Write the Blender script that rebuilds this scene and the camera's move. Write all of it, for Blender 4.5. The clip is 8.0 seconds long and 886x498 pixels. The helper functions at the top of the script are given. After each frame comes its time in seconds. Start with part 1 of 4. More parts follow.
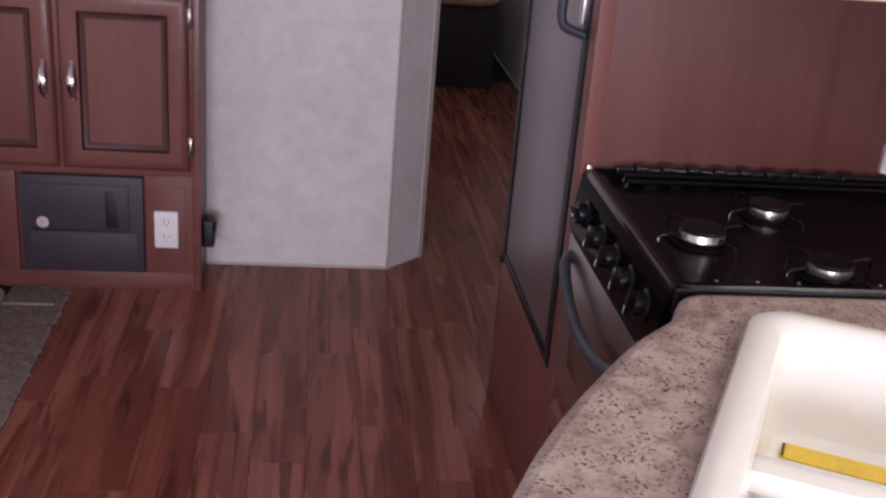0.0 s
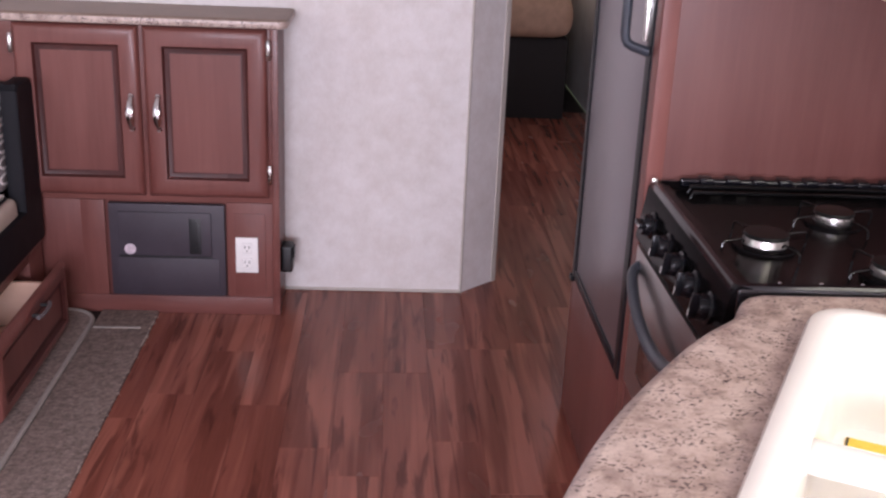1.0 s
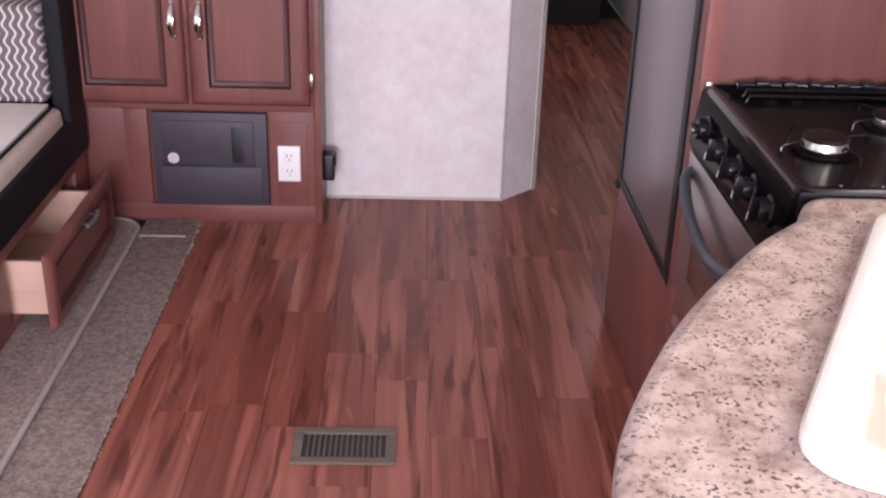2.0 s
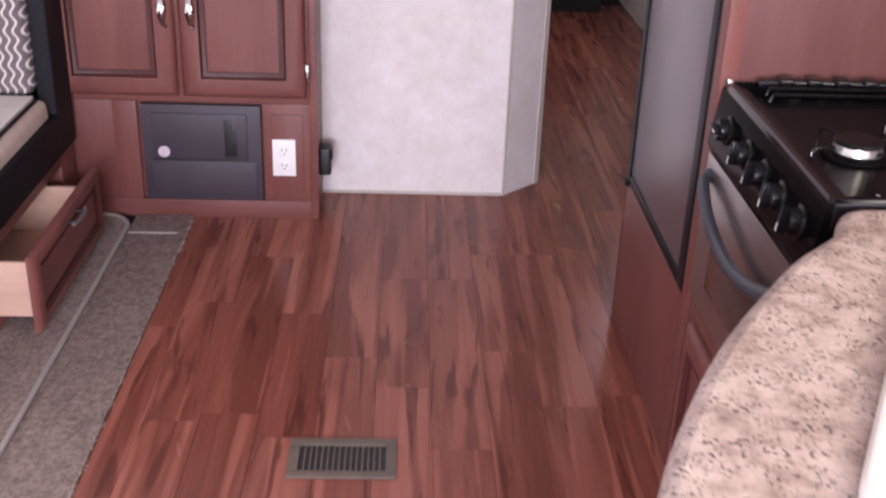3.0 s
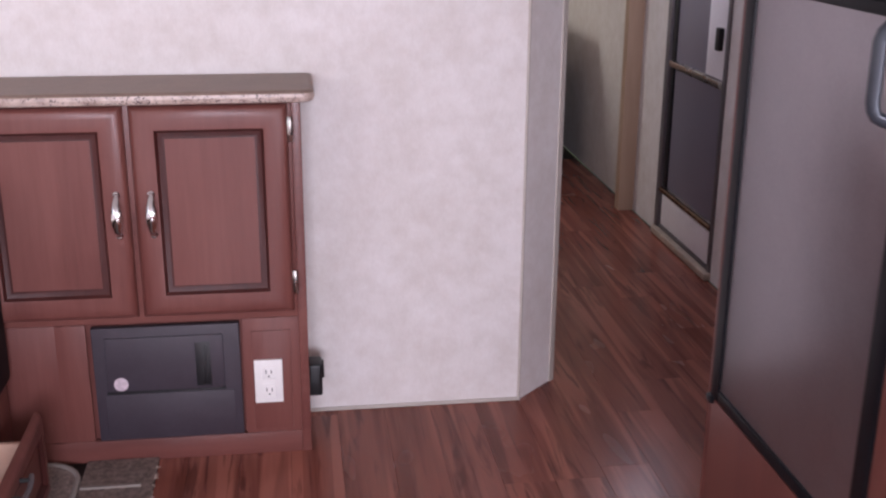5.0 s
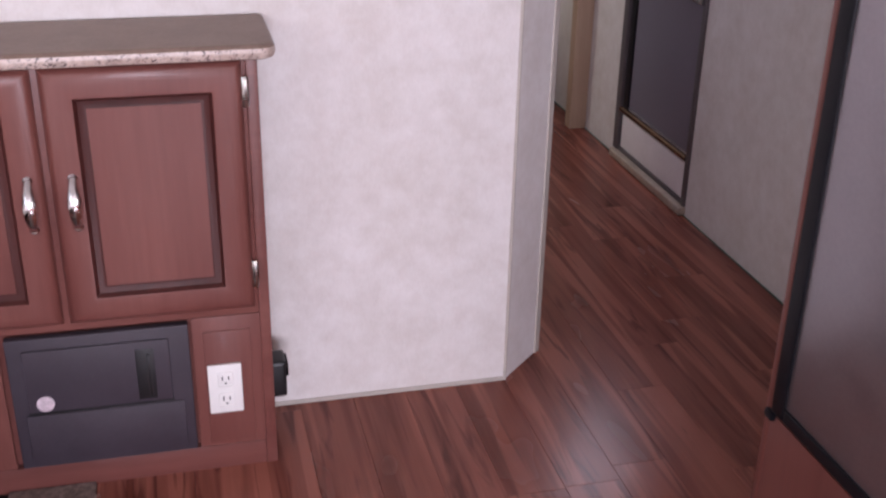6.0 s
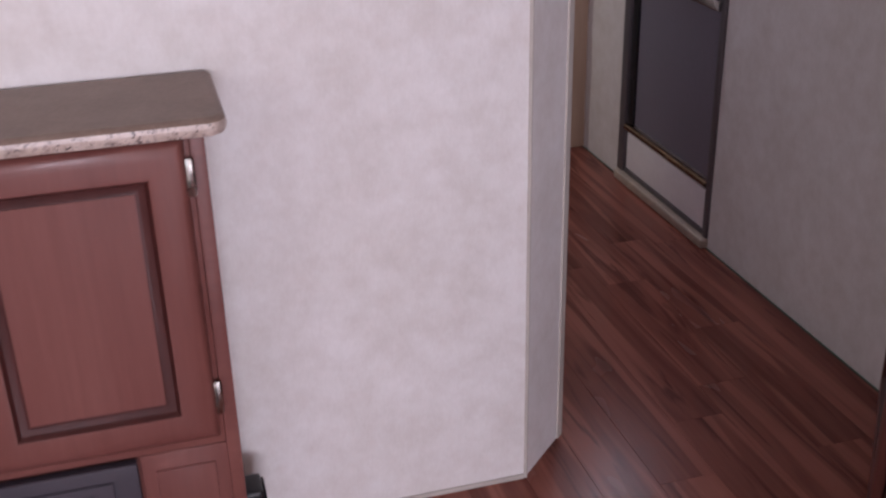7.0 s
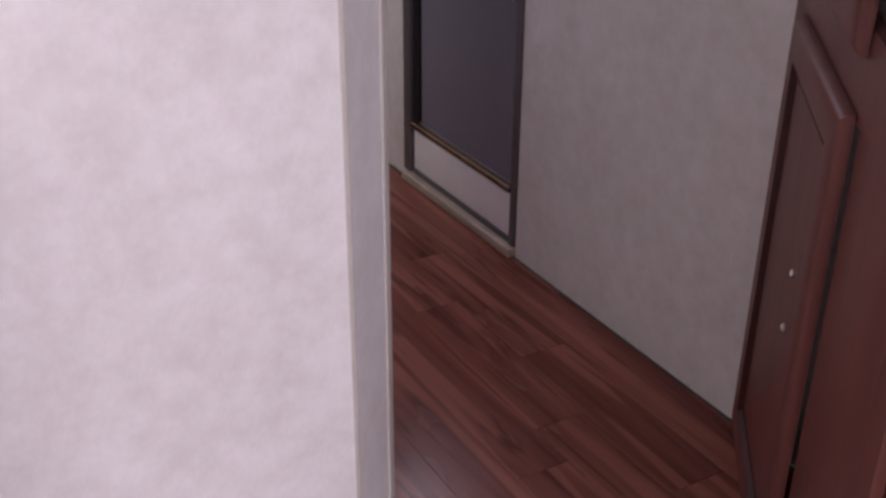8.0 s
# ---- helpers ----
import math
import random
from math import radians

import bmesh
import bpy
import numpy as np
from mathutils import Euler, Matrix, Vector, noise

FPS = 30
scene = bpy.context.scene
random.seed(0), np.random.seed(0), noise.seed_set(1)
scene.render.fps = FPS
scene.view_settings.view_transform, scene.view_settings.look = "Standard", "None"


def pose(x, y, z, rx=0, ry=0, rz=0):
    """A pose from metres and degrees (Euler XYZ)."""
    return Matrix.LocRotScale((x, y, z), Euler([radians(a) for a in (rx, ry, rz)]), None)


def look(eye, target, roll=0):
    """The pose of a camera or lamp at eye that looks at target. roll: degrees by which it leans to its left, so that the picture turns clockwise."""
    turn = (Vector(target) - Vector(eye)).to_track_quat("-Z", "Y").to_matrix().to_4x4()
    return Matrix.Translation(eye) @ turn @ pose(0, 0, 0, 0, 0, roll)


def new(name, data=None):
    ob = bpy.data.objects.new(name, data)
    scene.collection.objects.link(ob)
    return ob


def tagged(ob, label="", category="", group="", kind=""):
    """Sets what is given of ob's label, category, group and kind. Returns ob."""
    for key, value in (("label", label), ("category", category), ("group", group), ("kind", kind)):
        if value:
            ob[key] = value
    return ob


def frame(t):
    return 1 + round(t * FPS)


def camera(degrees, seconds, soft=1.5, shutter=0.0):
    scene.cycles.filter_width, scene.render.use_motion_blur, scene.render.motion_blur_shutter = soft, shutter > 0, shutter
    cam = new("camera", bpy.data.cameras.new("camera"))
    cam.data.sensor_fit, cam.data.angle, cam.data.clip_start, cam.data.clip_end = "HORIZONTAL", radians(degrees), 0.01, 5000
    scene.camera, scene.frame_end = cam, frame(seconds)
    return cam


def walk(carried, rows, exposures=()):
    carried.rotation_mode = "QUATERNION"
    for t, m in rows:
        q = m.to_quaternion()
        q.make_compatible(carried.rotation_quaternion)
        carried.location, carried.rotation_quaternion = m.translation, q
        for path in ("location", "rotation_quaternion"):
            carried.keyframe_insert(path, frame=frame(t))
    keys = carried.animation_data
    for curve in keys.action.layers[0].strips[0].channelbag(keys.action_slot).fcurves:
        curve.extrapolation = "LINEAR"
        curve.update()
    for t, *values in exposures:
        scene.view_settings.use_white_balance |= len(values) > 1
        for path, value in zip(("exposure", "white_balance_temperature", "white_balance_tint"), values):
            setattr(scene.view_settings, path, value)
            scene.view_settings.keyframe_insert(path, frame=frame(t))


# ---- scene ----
cam = camera(44.0, 8.0, soft=2.2, shutter=0.5)
PATH = [
    (0, (0.024, 0.217, 1.406), (0.272, 2.059, 0.667), 4.7),
    (0.5, (0.05, 0.154, 1.399), (0.217, 2.031, 0.731), 3.8),
    (1, (0.03, 0.14, 1.387), (0.138, 2.017, 0.704), 2.5),
    (1.5, (-0.001, 0.132, 1.399), (0.074, 1.972, 0.618), 1.7),
    (1.7, (-0.017, 0.124, 1.39), (0.05, 1.954, 0.585), 1.8),
    (2.8, (-0.02, 0.218, 1.369), (0.042, 2.014, 0.491), 1.9),
    (3, (-0.034, 0.251, 1.367), (0.041, 2.055, 0.507), 2.1),
    (3.5, (-0.071, 0.392, 1.355), (0.04, 2.232, 0.58), 2.2),
    (4, (-0.176, 0.496, 1.36), (0.014, 2.372, 0.693), 2.7),
    (4.2, (-0.213, 0.569, 1.368), (-0.001, 2.453, 0.73), 2.0),
    (5.3, (-0.363, 0.973, 1.349), (-0.074, 2.85, 0.721), -0.4),
    (5.5, (-0.41, 1.108, 1.369), (-0.068, 2.928, 0.614), 0.2),
    (6, (-0.436, 1.331, 1.412), (0.014, 3.091, 0.575), 1.2),
    (6.5, (-0.375, 1.55, 1.407), (0.095, 3.31, 0.581), 0.4),
    (7, (-0.362, 1.796, 1.395), (0.125, 3.538, 0.541), -1.3),
    (7.5, (-0.387, 2.088, 1.407), (0.439, 3.65, 0.47), 3.1),
    (8, (-0.31, 2.218, 1.399), (0.576, 3.753, 0.472), 0.4),
]
EXPOSURES = [(0.0, -0.62), (0.5, -0.12), (1.0, 0.03), (1.5, 0.2), (3.0, 0.42), (4.0, 0.27), (5.5, 0.03), (6.0, 0.17), (6.5, 0.09), (7.0, -0.16), (7.5, -0.10), (8.0, 0.03)]
walk(cam, [(t, look(eye, target, roll)) for t, eye, target, roll in PATH], EXPOSURES)

# ---- world and light ----
world = bpy.data.worlds.new("sky")
scene.world = world
world.use_nodes = True
wn = world.node_tree
sky = wn.nodes.new("ShaderNodeTexSky")
sky.sky_type, sky.sun_disc = "NISHITA", False
sky.sun_elevation, sky.sun_rotation = radians(50), radians(250)
wn.links.new(sky.outputs[0], wn.nodes["Background"].inputs[0])
wn.nodes["Background"].inputs[1].default_value = 0.12


def area(name, at, to, w, h, watts, colour):
    """Daylight standing in a window's opening."""
    d = bpy.data.lights.new(name, "AREA")
    d.shape, d.size, d.size_y, d.energy, d.color = "RECTANGLE", w, h, watts, colour
    ob = new(name, d)
    ob.matrix_world = look(at, to)
    return ob


sun_data = bpy.data.lights.new("sun", "SUN")
sun_data.energy, sun_data.angle, sun_data.color = 2.0, radians(0.5), (1.0, 0.95, 0.88)
new("sun", sun_data).matrix_world = look((0, 0, 10), (6, 2.2, 0))
DAY = (0.97, 0.93, 1.12)
NORTH = 8.05
area("window_light_dinette", (-1.98, 1.55, 1.42), (0, 2.2, 0.8), 1.1, 0.75, 5, (1.0, 0.935, 0.97))
area("window_light_rear", (-0.30, -1.98, 1.25), (0.05, 3.4, 0.6), 1.5, 0.8, 142, DAY)
area("window_light_kitchen", (1.14, 0.80, 1.42), (0.55, 0.85, 0.6), 0.9, 0.5, 8.5, (1.0, 0.93, 0.82))
area("window_light_bedroom", (-1.16, 6.72, 1.40), (0.9, 6.4, 0.7), 0.6, 0.6, 12, (1.0, 0.93, 0.86))
area("window_light_door", (1.135, 4.765, 1.22), (0.4, 4.70, 0.8), 0.42, 0.56, 5.0, (0.95, 0.93, 1.18))


# ---- materials ----
class Mat:
    """A node material with short hands for the usual chain of textures."""

    def __init__(self, name, rough=0.5, metal=0.0, coat=0.0):
        self.m = bpy.data.materials.new(name)
        self.m.use_nodes = True
        self.t = self.m.node_tree
        self.b = self.t.nodes["Principled BSDF"]
        self.b.inputs["Roughness"].default_value = rough
        self.b.inputs["Metallic"].default_value = metal
        self.b.inputs["Coat Weight"].default_value = coat
        self.b.inputs["Coat Roughness"].default_value = 0.12

    def node(self, kind, **ins):
        n = self.t.nodes.new("ShaderNode" + kind)
        for key, value in ins.items():
            n.inputs[key.replace("_", " ")].default_value = value
        return n

    def link(self, a, b):
        self.t.links.new(a, b)

    def place(self, scale=(1, 1, 1), jitter=False, turn=0.0):
        """Places in the world, stretched; with jitter each object lies elsewhere in the pattern."""
        g = self.node("NewGeometry")
        mp = self.node("Mapping")
        mp.inputs["Scale"].default_value = scale
        mp.inputs["Rotation"].default_value = (0, 0, turn)
        if jitter:
            oi = self.node("ObjectInfo")
            mul = self.node("VectorMath")
            mul.operation = "SCALE"
            mul.inputs[0].default_value = (7.3, 3.1, 5.7)
            self.link(oi.outputs["Random"], mul.inputs["Scale"])
            add = self.node("VectorMath")
            self.link(g.outputs["Position"], add.inputs[0])
            self.link(mul.outputs[0], add.inputs[1])
            self.link(add.outputs[0], mp.inputs["Vector"])
        else:
            self.link(g.outputs["Position"], mp.inputs["Vector"])
        return mp.outputs[0]

    def noise(self, vec, scale, detail=4.0, rough=0.6, distort=0.0):
        n = self.node("TexNoise", Scale=scale, Detail=detail, Roughness=rough, Distortion=distort)
        self.link(vec, n.inputs["Vector"])
        return n.outputs[0]

    def ramp(self, fac, stops):
        r = self.node("ValToRGB")
        el = r.color_ramp.elements
        while len(el) < len(stops):
            el.new(0.5)
        for e, (p, c) in zip(el, stops):
            e.position, e.color = p, (*c, 1) if len(c) == 3 else c
        self.link(fac, r.inputs[0])
        return r.outputs[0]

    def mix(self, fac, a, b, mode="MIX"):
        n = self.t.nodes.new("ShaderNodeMix")
        n.data_type, n.blend_type = "RGBA", mode
        for sock, value in ((n.inputs[0], fac), (n.inputs[6], a), (n.inputs[7], b)):
            if isinstance(value, (int, float)):
                sock.default_value = value
            elif isinstance(value, tuple):
                sock.default_value = (*value, 1)
            else:
                self.link(value, sock)
        return n.outputs[2]

    def colour(self, c):
        if isinstance(c, tuple):
            self.b.inputs["Base Color"].default_value = (*c, 1)
        else:
            self.link(c, self.b.inputs["Base Color"])
        return self

    def rough(self, fac, lo, hi):
        r = self.node("MapRange")
        r.inputs["To Min"].default_value, r.inputs["To Max"].default_value = lo, hi
        self.link(fac, r.inputs["Value"])
        self.link(r.outputs[0], self.b.inputs["Roughness"])
        return self

    def bump(self, fac, strength, dist=0.001):
        n = self.node("Bump", Strength=strength, Distance=dist)
        self.link(fac, n.inputs["Height"])
        self.link(n.outputs[0], self.b.inputs["Normal"])
        return self


def plain(name, c, rough=0.5, metal=0.0, grain=60.0, amount=0.12, coat=0.0):
    """Paint, plastic or metal with faint unevenness at two scales."""
    m = Mat(name, rough, metal, coat)
    p = m.place()
    a, b = m.noise(p, grain, 3), m.noise(p, grain / 9, 2)
    lo = tuple(v * (1 - amount) for v in c)
    hi = tuple(min(1, v * (1 + amount)) for v in c)
    m.colour(m.mix(0.5, m.ramp(a, [(0.3, lo), (0.7, hi)]), m.ramp(b, [(0.35, lo), (0.65, hi)])))
    m.rough(b, max(0.03, rough - 0.06), rough + 0.08).bump(a, 0.06, 0.0005)
    return m.m


def wood(name, dark, mid, light, axis="z", rough=0.40, coat=0.06, jitter=True):
    """Stained cherry: long streaks along one axis, fine pores, broad clouds."""
    m = Mat(name, rough, 0.0, coat)
    stretch = {"z": (1, 1, 0.07), "y": (1, 0.07, 1), "x": (0.07, 1, 1)}[axis]
    fine = m.noise(m.place(stretch, jitter), 95, 5, 0.62)
    broad = m.noise(m.place(tuple(v * 0.9 for v in stretch), jitter), 11, 3, 0.55, 0.6)
    cloud = m.noise(m.place((1, 1, 1), jitter), 2.2, 2)
    base = m.ramp(broad, [(0.25, dark), (0.5, mid), (0.78, light)])
    base = m.mix(0.26, base, m.ramp(fine, [(0.34, dark), (0.52, mid), (0.7, light)]))
    m.b.inputs["Specular IOR Level"].default_value = 0.35
    base = m.mix(0.22, base, m.ramp(cloud, [(0.3, dark), (0.7, light)]))
    m.colour(base).rough(fine, rough - 0.08, rough + 0.1).bump(fine, 0.09, 0.0006)
    return m.m


CHERRY_D, CHERRY_M, CHERRY_L = (0.112, 0.034, 0.029), (0.165, 0.057, 0.048), (0.214, 0.084, 0.070)
CHERRY = wood("cherry wood", CHERRY_D, CHERRY_M, CHERRY_L)
CHERRY_H = wood("cherry wood, level grain", CHERRY_D, CHERRY_M, CHERRY_L, "x")
CHERRY_Y = wood("cherry wood, grain along", CHERRY_D, CHERRY_M, CHERRY_L, "y")
# darker copy of the cherry: shade on the refrigerator's side panel put into the colour
CHERRY_SHADED = wood("cherry wood, shade in the colour", (0.078, 0.024, 0.021), (0.112, 0.039, 0.033), (0.148, 0.058, 0.049))
GLAZE = wood("dark glaze in the moulding", (0.036, 0.009, 0.008), (0.058, 0.015, 0.013), (0.085, 0.024, 0.021))
PINE = wood("raw pine", (0.52, 0.32, 0.235), (0.63, 0.41, 0.31), (0.72, 0.49, 0.37), "x", 0.6, 0.0)
TRIMWOOD = wood("tan trim", (0.36, 0.24, 0.165), (0.46, 0.32, 0.23), (0.54, 0.39, 0.29), "z", 0.5, 0.0)


def plank_material():
    """Walnut print: boards of differing tone with winding bands of dark heartwood and pale sapwood."""
    m = Mat("walnut laminate plank", 0.34, 0, 0.05)
    oi = m.node("ObjectInfo")
    band = m.noise(m.place((1, 0.060, 1), True), 17, 2.0, 0.45, 0.9)
    heart = m.noise(m.place((1, 0.075, 1), True), 25, 3.0, 0.55, 1.2)
    pale = m.noise(m.place((1, 0.045, 1), True), 21, 1.5, 0.4, 0.6)
    fine = m.noise(m.place((1, 0.035, 1), True), 140, 5, 0.65)
    cloud = m.noise(m.place((1, 0.35, 1), True), 6, 2, 0.5, 0.5)
    tone = m.ramp(oi.outputs["Random"], [(0.0, (0.205, 0.062, 0.043)), (0.4, (0.235, 0.075, 0.053)), (0.75, (0.262, 0.088, 0.064)), (1.0, (0.295, 0.106, 0.078))])
    c = m.mix(m.ramp(band, [(0.36, (0.75, 0.75, 0.75)), (0.56, (0, 0, 0))]), tone, (0.120, 0.031, 0.020))
    c = m.mix(m.ramp(pale, [(0.52, (0, 0, 0)), (0.60, (0.62, 0.62, 0.62))]), c, (0.40, 0.148, 0.106))
    c = m.mix(m.ramp(heart, [(0.33, (0.72, 0.72, 0.72)), (0.43, (0, 0, 0))]), c, (0.058, 0.013, 0.009))
    c = m.mix(m.ramp(cloud, [(0.52, (0, 0, 0)), (0.75, (0.40, 0.40, 0.40))]), c, (0.105, 0.027, 0.018))
    c = m.mix(0.13, c, m.ramp(fine, [(0.32, (0.05, 0.013, 0.010)), (0.55, (0.22, 0.068, 0.048)), (0.75, (0.38, 0.138, 0.100))]))
    m.b.inputs["Specular IOR Level"].default_value = 0.21
    m.colour(c).rough(cloud, 0.22, 0.30).bump(fine, 0.02, 0.0004)
    return m.m


def wall_material():
    """Vinyl wallcovering: mottled warm white with a fine woven tooth."""
    m = Mat("mottled vinyl wallcovering", 0.62)
    p = m.place()
    cloud, mid = m.noise(p, 7.5, 3, 0.55), m.noise(p, 22, 4, 0.65)
    weave = m.noise(m.place((1, 1, 0.35)), 210, 3, 0.7)
    c = m.mix(0.5, m.ramp(cloud, [(0.34, (0.67, 0.62, 0.585)), (0.64, (0.80, 0.765, 0.755))]), m.ramp(mid, [(0.32, (0.65, 0.60, 0.57)), (0.62, (0.80, 0.77, 0.76))]))
    c = m.mix(0.13, c, m.ramp(weave, [(0.35, (0.55, 0.51, 0.48)), (0.65, (0.78, 0.75, 0.74))]))
    m.colour(c).rough(mid, 0.5, 0.72).bump(weave, 0.10, 0.0006)
    return m.m


def stone_laminate():
    """Granite-patterned laminate: blush ground, brown clouds, dark flecks."""
    m = Mat("granite patterned laminate", 0.36)
    p = m.place()
    cloud, mid = m.noise(p, 11, 4, 0.6, 0.6), m.noise(p, 42, 4, 0.65)
    fleck, gate = m.noise(p, 185, 2.5, 0.55, 0.4), m.noise(p, 34, 3, 0.6)
    c = m.ramp(cloud, [(0.32, (0.26, 0.185, 0.160)), (0.46, (0.45, 0.345, 0.300)), (0.66, (0.60, 0.495, 0.445))])
    c = m.mix(0.48, c, m.ramp(mid, [(0.36, (0.19, 0.135, 0.120)), (0.47, (0.43, 0.335, 0.290)), (0.62, (0.64, 0.53, 0.48))]))
    dark = m.mix(1.0, m.ramp(fleck, [(0.555, (0, 0, 0)), (0.60, (1, 1, 1))]), m.ramp(gate, [(0.42, (0.1, 0.1, 0.1)), (0.55, (1, 1, 1))]), "MULTIPLY")
    c = m.mix(dark, c, (0.085, 0.058, 0.058))
    m.colour(c).rough(mid, 0.28, 0.45).bump(mid, 0.03, 0.0005)
    return m.m


def taupe_laminate():
    """Taupe worktop laminate with faint clouds and fine flecks."""
    m = Mat("taupe laminate", 0.42)
    p = m.place()
    cloud, fleck = m.noise(p, 14, 4, 0.6, 0.4), m.noise(p, 170, 3, 0.6)
    c = m.mix(0.15, m.ramp(cloud, [(0.32, (0.19, 0.128, 0.098)), (0.66, (0.26, 0.185, 0.147))]), m.ramp(fleck, [(0.38, (0.15, 0.106, 0.086)), (0.60, (0.34, 0.26, 0.22))]))
    m.b.inputs["Specular IOR Level"].default_value = 0.3
    m.colour(c).rough(cloud, 0.36, 0.5).bump(fleck, 0.03, 0.0005)
    return m.m


def carpet_material():
    m = Mat("taupe carpet", 0.95)
    p = m.place()
    tuft, mid, broad = m.noise(p, 78, 4, 0.85), m.noise(p, 38, 3, 0.65), m.noise(p, 5, 3)
    c = m.mix(0.5, m.ramp(tuft, [(0.40, (0.065, 0.042, 0.035)), (0.62, (0.56, 0.42, 0.385))]), m.ramp(mid, [(0.36, (0.14, 0.098, 0.084)), (0.64, (0.36, 0.28, 0.245))]))
    c = m.mix(0.3, c, m.ramp(broad, [(0.3, (0.15, 0.12, 0.105)), (0.7, (0.24, 0.20, 0.18))]))
    m.colour(c).bump(tuft, 1.0, 0.006)
    return m.m


def wavy_fabric():
    """Seat fabric: pale parallel wavy lines on a dark brown ground."""
    m = Mat("wavy patterned fabric", 0.9)
    g = m.node("NewGeometry")
    sep = m.node("SeparateXYZ")
    m.link(g.outputs["Position"], sep.inputs[0])

    def math_(op, a, b=0.0):
        n = m.node("Math")
        n.operation = op
        for i, v in enumerate((a, b)):
            if isinstance(v, (int, float)):
                n.inputs[i].default_value = v
            else:
                m.link(v, n.inputs[i])
        return n.outputs[0]

    wave = math_("MULTIPLY", math_("SINE", math_("MULTIPLY", sep.outputs["Z"], 2 * math.pi / 0.046)), 0.0056)
    cell = math_("ABSOLUTE", math_("SINE", math_("MULTIPLY", math_("ADD", sep.outputs["X"], wave), math.pi / 0.0225)))
    tooth = m.noise(m.place(), 420, 2)
    c = m.ramp(cell, [(0.30, (0.66, 0.61, 0.61)), (0.52, (0.075, 0.052, 0.058))])
    m.colour(m.mix(0.18, c, m.ramp(tooth, [(0.3, (0.05, 0.04, 0.04)), (0.7, (0.7, 0.66, 0.64))]))).bump(tooth, 0.4, 0.001)
    return m.m


def brushed(name, c, rough, axis=(1, 0.03, 1)):
    m = Mat(name, rough, 1.0)
    f = m.noise(m.place(axis), 260, 4, 0.7)
    m.colour(m.ramp(f, [(0.3, tuple(v * 0.82 for v in c)), (0.7, c)])).rough(f, rough - 0.07, rough + 0.1).bump(f, 0.05, 0.0004)
    return m.m


def glass_material():
    m = Mat("window glass", 0.02)
    m.b.inputs["Transmission Weight"].default_value = 1.0
    m.b.inputs["IOR"].default_value = 1.45
    return m.m


PLANK = plank_material()
WALL = wall_material()
STONE = stone_laminate()
CARPET = carpet_material()
TAUPE = taupe_laminate()
FABRIC = wavy_fabric()
GLASS = glass_material()
STEEL = brushed("brushed stainless steel", (0.55, 0.52, 0.51), 0.30)
CHROME = plain("chrome", (0.78, 0.78, 0.80), 0.10, 1.0, 40, 0.03)
NICKEL = plain("satin nickel", (0.60, 0.58, 0.56), 0.26, 1.0, 40, 0.05)
ENAMEL = plain("black enamel", (0.004, 0.0035, 0.004), 0.17, 0.0, 30, 0.1, 0.0)
IRON = plain("black cast grate", (0.003, 0.003, 0.003), 0.22)
IRON.node_tree.nodes["Principled BSDF"].inputs["Specular IOR Level"].default_value = 0.5
ENAMEL.node_tree.nodes["Principled BSDF"].inputs["Specular IOR Level"].default_value = 0.03
GLOSSRIM = plain("glossy black rim", (0.004, 0.004, 0.006), 0.10, 0.0, 30, 0.1, 0.0)
CAPBLACK = plain("matt black burner cap", (0.004, 0.004, 0.004), 0.38)
CAPBLACK.node_tree.nodes["Principled BSDF"].inputs["Specular IOR Level"].default_value = 0.15
KNOB = plain("black knob plastic", (0.006, 0.006, 0.008), 0.22, 0.0, 90, 0.1, 0.0)
KNOB.node_tree.nodes["Principled BSDF"].inputs["Specular IOR Level"].default_value = 0.22
BLACKTRIM = plain("black fridge trim", (0.010, 0.010, 0.013), 0.32)
BLACKTRIM.node_tree.nodes["Principled BSDF"].inputs["Specular IOR Level"].default_value = 0.10
SILVER = plain("silver grey fridge skin", (0.315, 0.295, 0.32), 0.32, 0.85, 120, 0.07)
CHARCOAL = plain("charcoal moulded plastic", (0.040, 0.031, 0.043), 0.5, 0, 160, 0.14)
DARKSLOT = plain("near black plastic", (0.010, 0.010, 0.012), 0.4)
WHITE = plain("white plastic", (0.80, 0.79, 0.78), 0.4, 0, 90, 0.03)
SINKWHITE = plain("white acrylic", (0.87, 0.85, 0.80), 0.22, 0, 20, 0.03, 0.3)
VINYL = plain("black vinyl", (0.010, 0.010, 0.013), 0.48, 0, 140, 0.2)
VINYL.node_tree.nodes["Principled BSDF"].inputs["Specular IOR Level"].default_value = 0.12
BEIGE = plain("beige upholstery", (0.52, 0.43, 0.37), 0.85, 0, 260, 0.12)
PALE = plain("pale upholstery", (0.70, 0.66, 0.63), 0.85, 0, 260, 0.08)
TANBED = plain("tan bedspread", (0.46, 0.29, 0.21), 0.9, 0, 160, 0.16)
SHEET = plain("white sheet", (0.78, 0.77, 0.75), 0.9, 0, 60, 0.04)
BRONZE = plain("bronze painted aluminium", (0.15, 0.135, 0.145), 0.42, 0.3)
MESH = plain("dark insect screen", (0.19, 0.175, 0.215), 0.40, 0, 900, 0.08)
KICK = plain("white kick panel", (0.86, 0.83, 0.85), 0.5, 0, 60, 0.05)
YELLOW = plain("yellow paper", (0.80, 0.55, 0.08), 0.85, 0, 300, 0.14)
CREAM = plain("cream padded board", (0.74, 0.61, 0.47), 0.7, 0, 200, 0.06)
CEIL = plain("white ceiling panel", (0.75, 0.73, 0.71), 0.6, 0, 60, 0.04)
VENTM = plain("brown painted register", (0.135, 0.108, 0.085), 0.45, 0.2, 200, 0.14)
